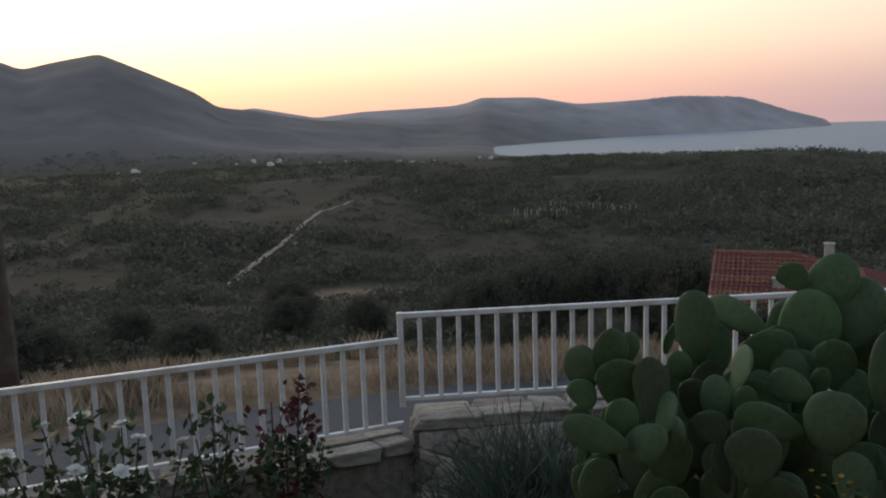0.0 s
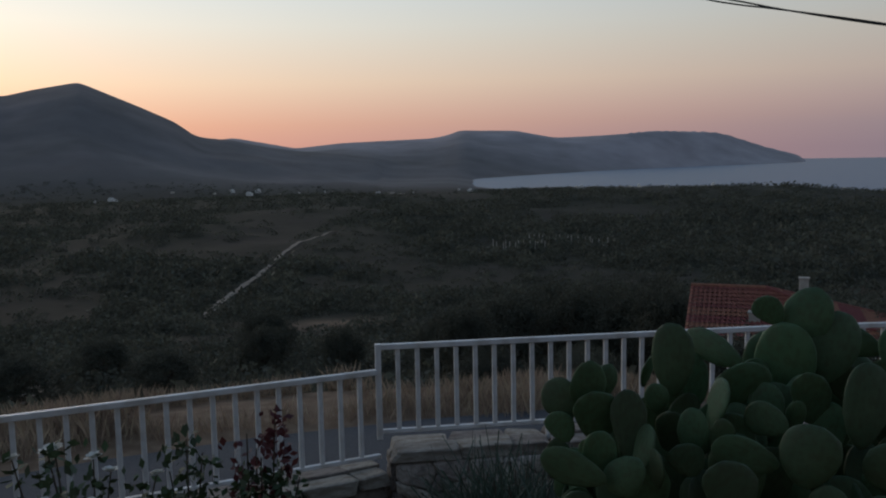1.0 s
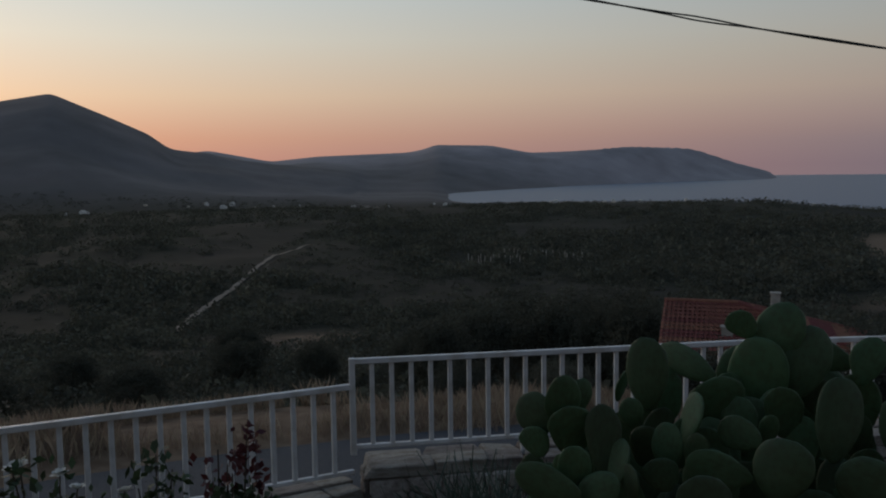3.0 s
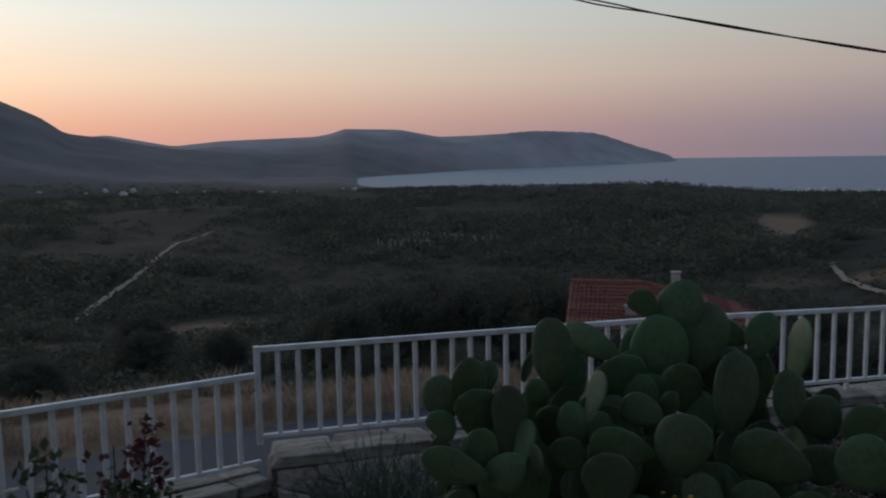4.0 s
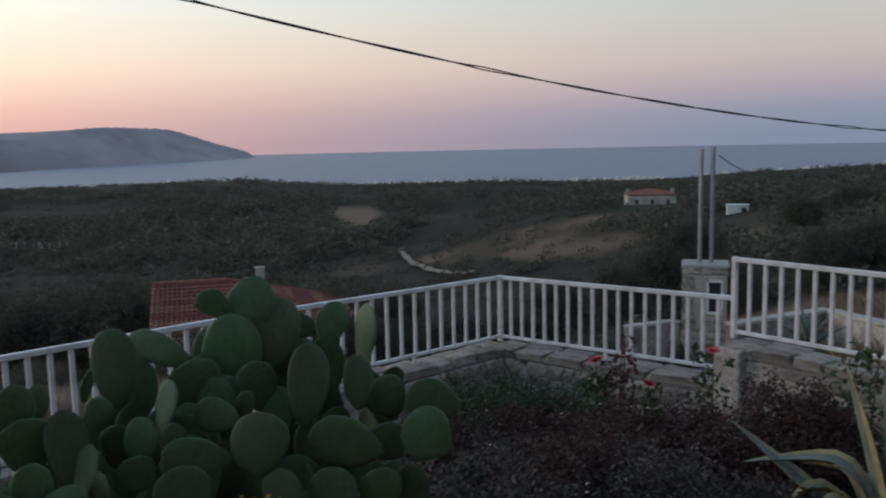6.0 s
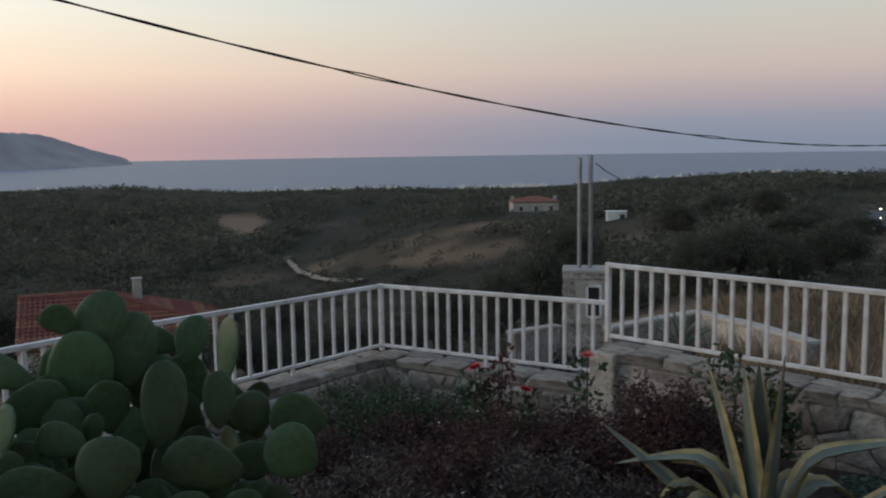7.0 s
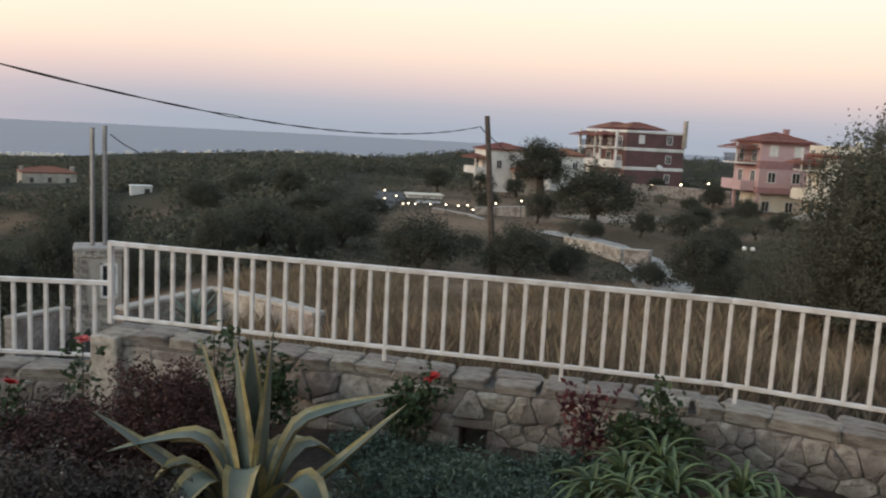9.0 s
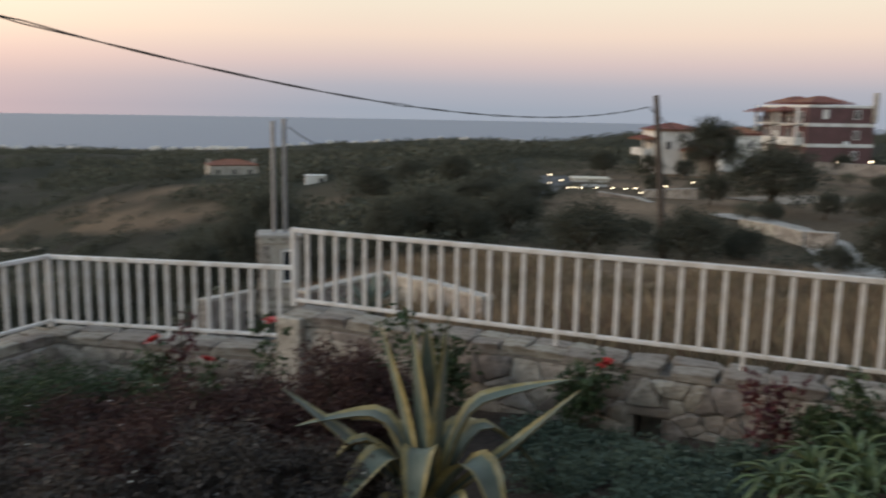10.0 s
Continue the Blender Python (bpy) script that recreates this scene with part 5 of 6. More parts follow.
# ---- stone gate pillar with two steel poles, and low walls beyond the fence ----
def gate_pillar():
    x, y = 17.79, 13.68
    z = land_at(x, y) - 0.2
    p = empty("gate_pillar", x, y, z, -52)
    tagged(p, "pale stone gate pillar with a white-framed niche", "pillar")
    top = -0.24 - z
    bm = box_bm(1.05, 0.9, top - 0.08, 0.03)
    part("shaft", bm, PLASTER_STONE, p)
    bm = box_bm(1.14, 0.98, 0.09, 0.02, (0, 0, top - 0.077))
    part("cap", bm, CONCRETE, p)
    rnd = random.Random(9)
    for side_ in range(2):
        zz = 0.1
        while zz < top - 0.2:
            h = rnd.uniform(0.16, 0.28)
            s = -0.5
            while s < 0.44:
                w = min(rnd.uniform(0.2, 0.42), 0.52 - s)
                if not (side_ == 0 and s + w > 0.02 and s < 0.44 and zz + h > top - 1.3 and zz < top - 0.28):
                    ob = new("stone", rnd.choice(STONES))
                    ob.parent = p
                    m = pose(s + w / 2, -0.44, zz + h / 2) if side_ == 0 else pose(-0.51, (s + w / 2) * 0.86, zz + h / 2, 0, 0, -90)
                    ob.matrix_basis = m @ Matrix.Diagonal((w, 0.1, min(h, top - 0.1 - zz), 1))
                s += w
            zz += h
    bm = bmesh.new()
    for ax, az_, sx, sz in ((0.23, top - 1.22, 0.4, 0.06), (0.23, top - 0.42, 0.4, 0.06), (0.06, top - 1.22, 0.06, 0.86), (0.40, top - 1.22, 0.06, 0.86)):
        box_bm(sx, 0.12, sz, 0.004, (ax, -0.47, az_), bm=bm)
    fr = part("niche_frame", bm, WHITE_PAINT, p, "white-painted niche frame")
    part("niche_panel", box_bm(0.28, 0.03, 0.74, 0, (0.23, -0.46, top - 1.16)), GLASS, fr, "dark glazed panel")
    for k, (ax, hh) in enumerate(((-0.14, 2.82), (0.14, 2.88))):
        q = empty("steel_post", x + ax * math.cos(radians(-52)), y + ax * math.sin(radians(-52)), z + top + 0.013)
        tagged(q, "slender galvanised steel post standing on the gate pillar", "post")
        part("shaft", box_bm(0.085, 0.085, hh, 0.006), STEEL, q)
        part("cap", box_bm(0.095, 0.095, 0.02, 0.003, (0, 0, hh + 0.002)), STEEL, q)
        part("base_plate", box_bm(0.2, 0.2, 0.015, 0.003, (0, 0, -0.012)), STEEL, q)
    cable("service_cable", (18.0, 13.5, 2.45), (60.6, 35.0, -1.3), 0.8, 0.014, "thin dark cable leading away from a steel post", 1)


gate_pillar()


LIMEWASH = material("worn_limewash", [(0.36, 0.33, 0.30), (0.48, 0.45, 0.41)], 0.9, 4, stain=(0.3, 0.27, 0.24), stain_scale=1.5)


def low_wall(pts, thick, label, coping=True):
    """A plastered stone wall with a pale coping, following points (x, y, top)."""
    w = empty("boundary_wall")
    tagged(w, label, "wall")
    for (x0, y0, t0), (x1, y1, t1) in zip(pts, pts[1:]):
        d = Vector((x1 - x0, y1 - y0))
        n = Vector((-d.y, d.x)).normalized() * thick / 2
        for nm, lo, hi, grow, mat in (("wall_face", None, -0.07, 1.0, STONE), ("coping", -0.068, 0.0, 1.25, CONCRETE if not coping else LIMEWASH)):
            bm = bmesh.new()
            vs = []
            for (x, y, t) in ((x0, y0, t0), (x1, y1, t1)):
                for sg in (-1, 1):
                    px, py = x + sg * n.x * grow, y + sg * n.y * grow
                    base = (land_at(x, y) - 0.3) if lo is None else t + lo
                    vs += [bm.verts.new((px, py, base)), bm.verts.new((px, py, t + hi))]
            for q in ((0, 2, 3, 1), (4, 5, 7, 6), (0, 1, 5, 4), (2, 6, 7, 3), (1, 3, 7, 5), (0, 4, 6, 2)):
                bm.faces.new([vs[k] for k in q])
            bmesh.ops.recalc_face_normals(bm, faces=bm.faces)
            bmesh.ops.bevel(bm, geom=list(bm.edges), offset=0.012, segments=1, affect="EDGES")
            part(nm, bm, mat, w, "white coping" if nm == "coping" and coping else "")
    return w


def pz(az, r, el):
    x, y = polar(az, r)
    return x, y, 3 + r * math.tan(radians(el))


low_wall([pz(47.6, 17.5, -12.35), pz(50.6, 19.5, -11.9)], 0.2, "low stone wall with white coping beside the gate pillar")
low_wall([pz(54.0, 15.5, -11.95), pz(57.0, 16.5, -11.3), pz(59.7, 17.2, -10.75), pz(63.2, 15.4, -11.4), pz(66.6, 13.6, -12.2)], 0.2, "low stone wall with white coping round a sunken yard")
low_wall([pz(82.4, 50, -6.5), pz(84.6, 47, -6.75), pz(86.2, 44, -7.05)], 0.22, "white-coped stone wall along the concrete lane")
low_wall([pz(86.4, 43, -7.0), pz(88.0, 42.5, -7.0)], 0.4, "squared stone gate wall beside the lane", False)
low_wall([pz(83.3, 84, -4.9), pz(85.5, 86, -4.7), pz(87.6, 84, -4.75)], 0.4, "low terrace wall of pale stone on the slope", False)
low_wall([pz(79.2, 92, -4.4), pz(82.4, 96, -4.2)], 0.4, "pale terrace wall below the houses", False)
low_wall([pz(86.4, 126, -2.75), pz(89.4, 120, -2.8), pz(92.6, 116, -2.85)], 0.4, "long beige retaining wall before the apartment house", False)
low_wall([pz(73.4, 71, -5.15), pz(75.9, 69, -5.45), pz(77.6, 65, -6.0)], 0.4, "pale stone retaining wall below the garden lights", False)
low_wall([pz(76.2, 71.5, -4.95), pz(79.6, 71.5, -4.7)], 0.4, "pale stone terrace wall topped by lamps", False)
low_wall([pz(95.0, 92, -4.6), pz(97.6, 88, -4.8)], 0.4, "pale garden wall before the pink villa", False)

strip("lane", [polar(90.5, 26), polar(89.6, 33), polar(88.6, 39), polar(87.0, 46), polar(84.4, 54), polar(80, 60)], 2.3, CONCRETE, 0.12, "pale concrete lane between walls", "lane")
strip("lane", [polar(70.6, 96), polar(70.2, 82), polar(68.8, 70), polar(67.4, 62)], 3.2, ASPHALT, 0.15, "grey asphalt lane descending past garden lights", "lane")
strip("terrace", [polar(83, 72), polar(86.5, 78), polar(89.5, 80)], 6.0, DIRT, 0.1, "bare earth terrace between the houses", "terrace")
strip("terrace", [polar(72.2, 82), polar(74.4, 82)], 4.0, CONCRETE, 0.15, "pale paved terrace below the garden lights", "terrace")


# ---- lamps ----
def glow_material(name, colour, strength):
    m = bpy.data.materials.new(name)
    m.use_nodes = True
    b = m.node_tree.nodes["Principled BSDF"]
    b.inputs["Base Color"].default_value = (0.9, 0.85, 0.75, 1)
    b.inputs["Emission Color"].default_value = (*colour, 1)
    b.inputs["Emission Strength"].default_value = strength
    return m


LIT = glow_material("lit_globe", (1.0, 0.82, 0.55), 3.0)
GLOBE = material("opal_globe", [(0.75, 0.74, 0.72), (0.82, 0.81, 0.79)], 0.3, 4)


def garden_lamp(az, r, el, label, lit=True, size=0.16, high=0.9):
    x, y, z = pz(az, r, el)
    g = land_at(x, y)
    foot = max(g - 0.05, z - high) if z - high > g else g - 0.05
    lamp = empty("garden_lamp", x, y, foot)
    tagged(lamp, label, "lamp", group="garden lamps")
    part("pole", tube_bm([(0, 0, -0.6), (0, 0, z - foot - size * 0.8)], [0.04, 0.03], 8), DARK_METAL, lamp)
    bm = bmesh.new()
    bmesh.ops.create_icosphere(bm, subdivisions=2, radius=size)
    ob = part("globe", bm, LIT if lit else GLOBE, lamp, "glowing warm globe" if lit else "white opal globe", True)
    ob.location = (0, 0, z - foot)


def lamps():
    rnd = random.Random(4)
    for az, el in ((70.10, -4.16), (70.12, -4.69), (71.35, -5.0), (71.72, -4.95), (72.19, -4.97), (74.24, -4.91), (75.09, -4.94), (75.69, -4.87), (76.09, -5.15), (77.59, -4.66), (79.29, -4.37), (73.19, -4.93), (70.89, -4.5)):
        garden_lamp(az, 70 + rnd.uniform(-1.0, 1.0), el, "small lit globe lamp on a garden wall", size=0.06)
    for az, r, el in ((87.7, 124, -2.75), (89.5, 119, -2.65), (91.2, 117, -2.45)):
        garden_lamp(az, r, el, "lit globe lamp on the beige retaining wall", size=0.13)
    for az in (93.75, 94.25):
        garden_lamp(az, 39, -6.35, "unlit white globe lamp among dark shrubs", False, 0.1, 1.6)


lamps()


# ---- cars by the villas ----
def car(az, r, turn, label, paint):
    x, y = polar(az, r)
    c = empty("car", x, y, land_at(x, y) + 0.12, turn)
    tagged(c, label, "car")
    prof = [(-2.0, 0.35), (-2.0, 0.8), (-1.6, 0.95), (-1.1, 1.42), (0.5, 1.45), (1.15, 0.98), (1.95, 0.85), (2.05, 0.35)]
    bm = bmesh.new()
    l = [bm.verts.new((a, -0.8 + 0.12 * (b > 1.2), b)) for a, b in prof]
    r_ = [bm.verts.new((a, 0.8 - 0.12 * (b > 1.2), b)) for a, b in prof]
    bm.faces.new(l)
    bm.faces.new(r_[::-1])
    for i in range(len(prof)):
        j = (i + 1) % len(prof)
        bm.faces.new((l[j], l[i], r_[i], r_[j]))
    bmesh.ops.bevel(bm, geom=list(bm.edges), offset=0.06, segments=2, affect="EDGES")
    part("body", bm, paint, c)
    part("glazing", box_bm(1.7, 1.45, 0.36, 0.08, (-0.25, 0, 1.0)), GLASS, c)
    for a in (-1.25, 1.3):
        for sg in (-1, 1):
            w = bmesh.new()
            bmesh.ops.create_cone(w, cap_ends=True, segments=16, radius1=0.32, radius2=0.32, depth=0.22)
            ob = part("wheel", w, CABLE, c)
            ob.matrix_basis = pose(a, sg * 0.74, 0.32, 90, 0, 0)


car(91.4, 108, 20, "dark parked car before the retaining wall", DARK_METAL)
car(97.7, 84, 60, "silver parked car beside the cream villa", STEEL)


# ---- prickly pear ----
PAD = material("prickly_pear_skin", [(0.056, 0.105, 0.05), (0.082, 0.138, 0.068)], 0.5, 3, bump=0.25, bump_scale=70, stain=(0.06, 0.088, 0.042), stain_scale=9.0, per_object=0.34, spec=0.4)
STEM = material("woody_cactus_stem", [(0.07, 0.065, 0.05), (0.12, 0.11, 0.08)], 0.9, 8, bump=0.6)


def pad_mesh(seed, plump):
    """A fleshy oval pad, 1 x 1, its foot at z = -0.5, with small areole bumps."""
    rnd = random.Random(seed)
    bm = bmesh.new()
    bmesh.ops.create_uvsphere(bm, u_segments=26, v_segments=16, radius=0.5)
    bend = rnd.uniform(-0.12, 0.12)
    for v in bm.verts:
        t = v.co.z + 0.5
        wide = 0.62 + 0.55 * t - 0.17 * t * t * t + 0.02 * math.sin(9 * t + seed)
        edge = math.hypot(v.co.x, v.co.z)
        v.co.x *= wide
        v.co.y = v.co.y * plump + bend * (v.co.x * v.co.x - 0.1) + 0.06 * math.sin(2 * t + seed)
        v.co.x += 0.03 * math.sin(4 * t + seed)
    bm.normal_update()
    spots = [v for v in bm.verts if (v.index * 7 + seed) % 9 == 0]
    for v in spots:
        v.co += v.normal * 0.012
    me = bpy.data.meshes.new("pad")
    bm.to_mesh(me)
    bm.free()
    me.materials.append(PAD)
    me.polygons.foreach_set("use_smooth", [True] * len(me.polygons))
    return me


PADS = [pad_mesh(s, p) for s, p in ((1, 0.16), (2, 0.13), (3, 0.18), (4, 0.15), (5, 0.2))]
cactus = empty("prickly_pear", 1.35, 3.5, -0.1)
tagged(cactus, "large prickly pear cactus with many fleshy green pads", "cactus")
PAD_RND = random.Random(77)


def pad(x, y, z, w, h, lean, deep=False):
    """One pad of the cactus, its middle at (x, y, z)."""
    ob = new("pad", PAD_RND.choice(PADS))
    ob.parent = cactus
    thin = w / h < 0.55
    face = -math.degrees(math.atan2(x, y)) + (PAD_RND.choice((-62, 66)) if thin else PAD_RND.uniform(-20, 20))
    wide = min(w * (2.0 if thin else 1.12), 0.3)
    if abs(lean) > 55:
        w, h, wide = h, w, h * 1.2
        lean = 90 if lean > 0 else -90
        lean *= 0.82
    m = pose(x, y, z, 0, 0, face) @ pose(0, 0, 0, PAD_RND.uniform(-14, 14), -lean, 0)
    ob.matrix_basis = Matrix.Translation(-Vector(cactus.location)) @ m @ Matrix.Diagonal((wide * 1.02, max(wide, 0.15), h * 1.12, 1))


pad(1.64, 3.81, 2.22, 0.21, 0.27, -10)
pad(1.47, 3.83, 2.26, 0.13, 0.14, 35)
pad(1.01, 3.76, 2.06, 0.19, 0.30, 5)
pad(1.27, 4.00, 2.05, 0.29, 0.14, 85)
pad(1.54, 3.80, 2.02, 0.30, 0.36, 0)
pad(1.74, 3.77, 2.10, 0.22, 0.30, -12)
pad(1.93, 3.90, 2.09, 0.19, 0.12, 80)
pad(2.04, 3.79, 2.09, 0.15, 0.21, -15)
pad(2.08, 3.54, 2.07, 0.11, 0.28, -8)
pad(1.33, 3.72, 1.93, 0.29, 0.24, 30)
pad(1.15, 3.56, 1.91, 0.09, 0.21, 0)
pad(1.45, 3.46, 1.88, 0.08, 0.14, -5)
pad(1.56, 3.57, 1.92, 0.16, 0.22, 0)
pad(1.71, 3.40, 1.94, 0.19, 0.32, -6)
pad(1.95, 3.39, 1.91, 0.14, 0.22, 0)
pad(2.11, 3.40, 1.81, 0.20, 0.17, 40)
pad(2.23, 3.21, 1.81, 0.24, 0.20, 60)
pad(1.40, 3.21, 1.80, 0.23, 0.23, 0)
pad(1.18, 3.29, 1.78, 0.25, 0.14, 80)
pad(1.13, 3.41, 1.81, 0.11, 0.17, -8)
pad(0.75, 3.46, 1.86, 0.15, 0.26, 0)
pad(0.68, 3.62, 2.00, 0.10, 0.15, -10)
pad(0.60, 3.58, 1.98, 0.16, 0.25, 8)
pad(0.49, 3.64, 1.92, 0.17, 0.18, 30)
pad(0.48, 3.59, 1.81, 0.13, 0.13, 20)
pad(0.63, 3.53, 1.87, 0.20, 0.22, 0)
pad(0.80, 3.39, 1.77, 0.09, 0.20, 0)
pad(0.83, 3.29, 1.73, 0.08, 0.15, 0)
pad(0.98, 3.40, 1.72, 0.15, 0.13, 20)
pad(1.03, 3.49, 1.81, 0.13, 0.19, 5)
pad(0.92, 3.67, 1.91, 0.11, 0.13, 0)
pad(0.96, 3.56, 1.79, 0.15, 0.18, -20)
pad(1.32, 3.45, 1.87, 0.17, 0.14, 60)
pad(1.07, 3.12, 1.70, 0.21, 0.21, 0)
pad(0.60, 3.33, 1.77, 0.14, 0.21, 5)
pad(1.75, 3.15, 1.74, 0.28, 0.20, 75)
pad(2.10, 3.06, 1.73, 0.23, 0.21, 50)
pad(2.00, 3.24, 1.66, 0.19, 0.16, 30)
pad(0.69, 3.26, 1.71, 0.18, 0.14, 30)
pad(0.49, 3.29, 1.74, 0.25, 0.14, 80)
pad(1.45, 3.13, 1.59, 0.16, 0.21, 0)
pad(1.66, 3.09, 1.56, 0.19, 0.21, 10)
pad(1.87, 3.08, 1.52, 0.17, 0.22, -10)
pad(2.04, 3.09, 1.48, 0.15, 0.23, 0)
pad(1.59, 4.10, 1.95, 0.23, 0.29, 20)
pad(2.06, 3.89, 1.87, 0.20, 0.26, 10)
pad(1.91, 3.97, 1.88, 0.23, 0.26, -20)
pad(1.17, 4.03, 1.89, 0.19, 0.25, 10)
pad(0.93, 3.88, 1.98, 0.08, 0.16, 5)


def cactus_body():
    """Stems and inner pads that carry the visible ones."""
    rnd = random.Random(3)
    for k in range(120):
        a = rnd.uniform(0, 2 * math.pi)
        q = rnd.random() ** 0.6
        x, y = 1.35 + 0.72 * q * math.cos(a), 3.55 + 0.42 * q * math.sin(a)
        hmax = 1.95 - 0.45 * q - 0.25 * (y < 3.4)
        pad(x, y + 0.08, rnd.uniform(0.5, hmax), rnd.uniform(0.15, 0.24), rnd.uniform(0.24, 0.33), rnd.uniform(-30, 30))
    for k in range(80):
        x = rnd.uniform(0.42, 2.25)
        y = 4.05 - 0.5 * rnd.random() - 0.12 * abs(x - 1.4)
        pad(x, y, rnd.uniform(1.25, 1.97 - 0.18 * abs(x - 1.5) - 0.5 * max(0.0, 3.6 - y)), rnd.uniform(0.11, 0.17), rnd.uniform(0.17, 0.25), rnd.uniform(-30, 30))
    for k in range(7):
        a = 2 * math.pi * k / 7
        x, y = 0.45 * math.cos(a), 0.25 * math.sin(a)
        part("stem", tube_bm([(x * 0.4, y * 0.4, -0.05), (x * 0.8, y * 0.8, 0.5), (x * 1.1, y * 1.1, 1.0), (x * 1.3, y * 1.3, 1.4)], [0.09, 0.075, 0.06, 0.04], 9), STEM, cactus, smooth=True)


cactus_body()


# ---- agave with yellow-edged leaves ----
AGAVE_GREEN = material("agave_leaf", [(0.095, 0.128, 0.105), (0.18, 0.215, 0.182)], 0.62, 6, bump=0.25, stain=(0.16, 0.17, 0.14), stain_scale=4.0, per_object=0.15)
AGAVE_EDGE = material("agave_leaf_edge", [(0.26, 0.215, 0.09), (0.40, 0.33, 0.15), (0.48, 0.45, 0.32)], 0.6, 7, stain=(0.17, 0.165, 0.1), stain_scale=5.0, bump=0.2)


def strap_leaf(parent, yaw, length, rise, droop, width, mat, edge=None, gutter=0.35, name="leaf", at=(0, 0, 0), twist=0.0, fat=0.012, fold=3):
    """A thick pointed leaf that leaves the base at 'rise' degrees and bends over by 'droop' degrees, sharper towards its tip."""
    n = 14
    side_n = 5
    pts, ang = [Vector((0, 0, 0))], []
    for i in range(n + 1):
        t = i / n
        a = radians(rise - droop * (0.25 * t + 0.75 * t ** fold / (t ** fold + (1 - t) ** fold * 0.9 + 1e-6)))
        ang.append(a)
        pts.append(pts[-1] + Vector((math.cos(a), 0, math.sin(a))) * length / n)
    bm = bmesh.new()
    rows = []
    for i in range(n + 1):
        t = i / n
        w = width * (0.62 + 0.85 * t - 0.25 * t * t if t < 0.4 else (0.92 * (1 - ((t - 0.4) / 0.6) ** 1.7))) + 0.003
        a = ang[i]
        nrm = Vector((-math.sin(a), 0, math.cos(a)))
        tw = twist * t
        for top in (0, 1):
            row = []
            for k in range(-side_n, side_n + 1):
                u = math.copysign((abs(k) / side_n) ** 0.85, k)
                sd = Vector((0, math.cos(tw), 0)) + nrm * math.sin(tw)
                p = pts[i] + sd * (u * w / 2) + nrm * (gutter * w * u * u * (1 - 0.5 * t) + (fat * (1 - abs(u)) * (1 - 0.6 * t) if not top else 0) * -1.0 + 0.002 * top)
                row.append(bm.verts.new(p))
            rows.append(row)
    for i in range(n):
        for top in (0, 1):
            r0, r1 = rows[2 * i + top], rows[2 * i + 2 + top]
            for k in range(2 * side_n):
                q = (r0[k], r0[k + 1], r1[k + 1], r1[k])
                f = bm.faces.new(q if top else q[::-1])
                f.material_index = 1 if edge and k in (0, 1, 2 * side_n - 2, 2 * side_n - 1) else 0
                f.smooth = True
    me = bpy.data.meshes.new(name)
    bm.to_mesh(me)
    bm.free()
    me.materials.append(mat)
    if edge:
        me.materials.append(edge)
    ob = new(name, me)
    ob.parent = parent
    ob.matrix_basis = pose(at[0], at[1], at[2], 0, 0, yaw)
    return ob


def agave():
    a = empty("agave", 5.05, 2.5, 0.36)
    tagged(a, "large agave with grey-green leaves edged in yellow", "agave")
    # yaw, length, rise, droop, width
    for yaw, ln, rise, droop, w in ((124, 1.25, 79, 3, 0.17), (160, 1.24, 86, 2, 0.16), (270, 1.28, 86, -2, 0.18), (40, 1.2, 88, 4, 0.16),
                                    (112, 1.3, 74, 92, 0.19), (300, 1.45, 76, 66, 0.18), (290, 1.3, 42, -4, 0.17), (128, 1.25, 62, 130, 0.19), (112, 1.25, 42, 4, 0.18),
                                    (196, 1.06, 80, 165, 0.18), (160, 1.1, 66, 110, 0.19), (252, 1.15, 62, 135, 0.20), (315, 1.2, 70, 120, 0.17), (225, 0.9, 40, 60, 0.17),
                                    (26, 1.05, 60, 46, 0.16), (350, 1.05, 66, 90, 0.16), (70, 1.08, 62, 80, 0.16), (180, 0.85, 34, 50, 0.16)):
        strap_leaf(a, yaw, ln * (1.06 if rise > 78 else 0.98), rise, droop, w * 1.36, AGAVE_GREEN, AGAVE_EDGE, 0.24, fold=8, at=(0.05 * math.cos(radians(yaw)), 0.05 * math.sin(radians(yaw)), 0), twist=random.Random(yaw).uniform(-0.4, 0.4))
    part("core", tube_bm([(0, 0, -0.25), (0, 0, 0.1), (0, 0, 0.7)], [0.1, 0.09, 0.01], 10), AGAVE_GREEN, a, smooth=True)


agave()

ALOE = material("aloe_leaf", [(0.085, 0.125, 0.06), (0.15, 0.20, 0.10)], 0.55, 6, per_object=0.25)


def aloes():
    rnd = random.Random(12)
    for x, y, z, s in ((5.95, 0.42, 0.42, 0.9), (5.75, 0.02, 0.40, 1.0), (6.15, -0.1, 0.46, 1.0), (5.8, -0.42, 0.44, 1.05), (6.25, 0.25, 0.48, 0.9), (6.2, -0.55, 0.5, 0.95), (5.55, 0.3, 0.36, 0.85), (5.55, -0.25, 0.38, 0.9), (5.95, -0.75, 0.46, 0.95), (6.4, 0.0, 0.54, 0.95), (5.9, 0.2, 0.44, 0.95)):
        a = empty("aloe", x, y, z + 0.07)
        tagged(a, "green aloe rosette with arching pointed leaves", "aloe", group="aloe clump")
        part("stem", tube_bm([(0, 0, -0.5), (0, 0, 0.1)], [0.03, 0.025], 7), STEM, a)
        k = 24
        for i in range(k):
            strap_leaf(a, i * 137.5 + rnd.uniform(-12, 12), rnd.uniform(0.34, 0.5) * s, 78 - 52 * i / k, rnd.uniform(70, 125), 0.036 * s, ALOE, None, 0.4, at=(0, 0, 0.08), fat=0.008)


aloes()


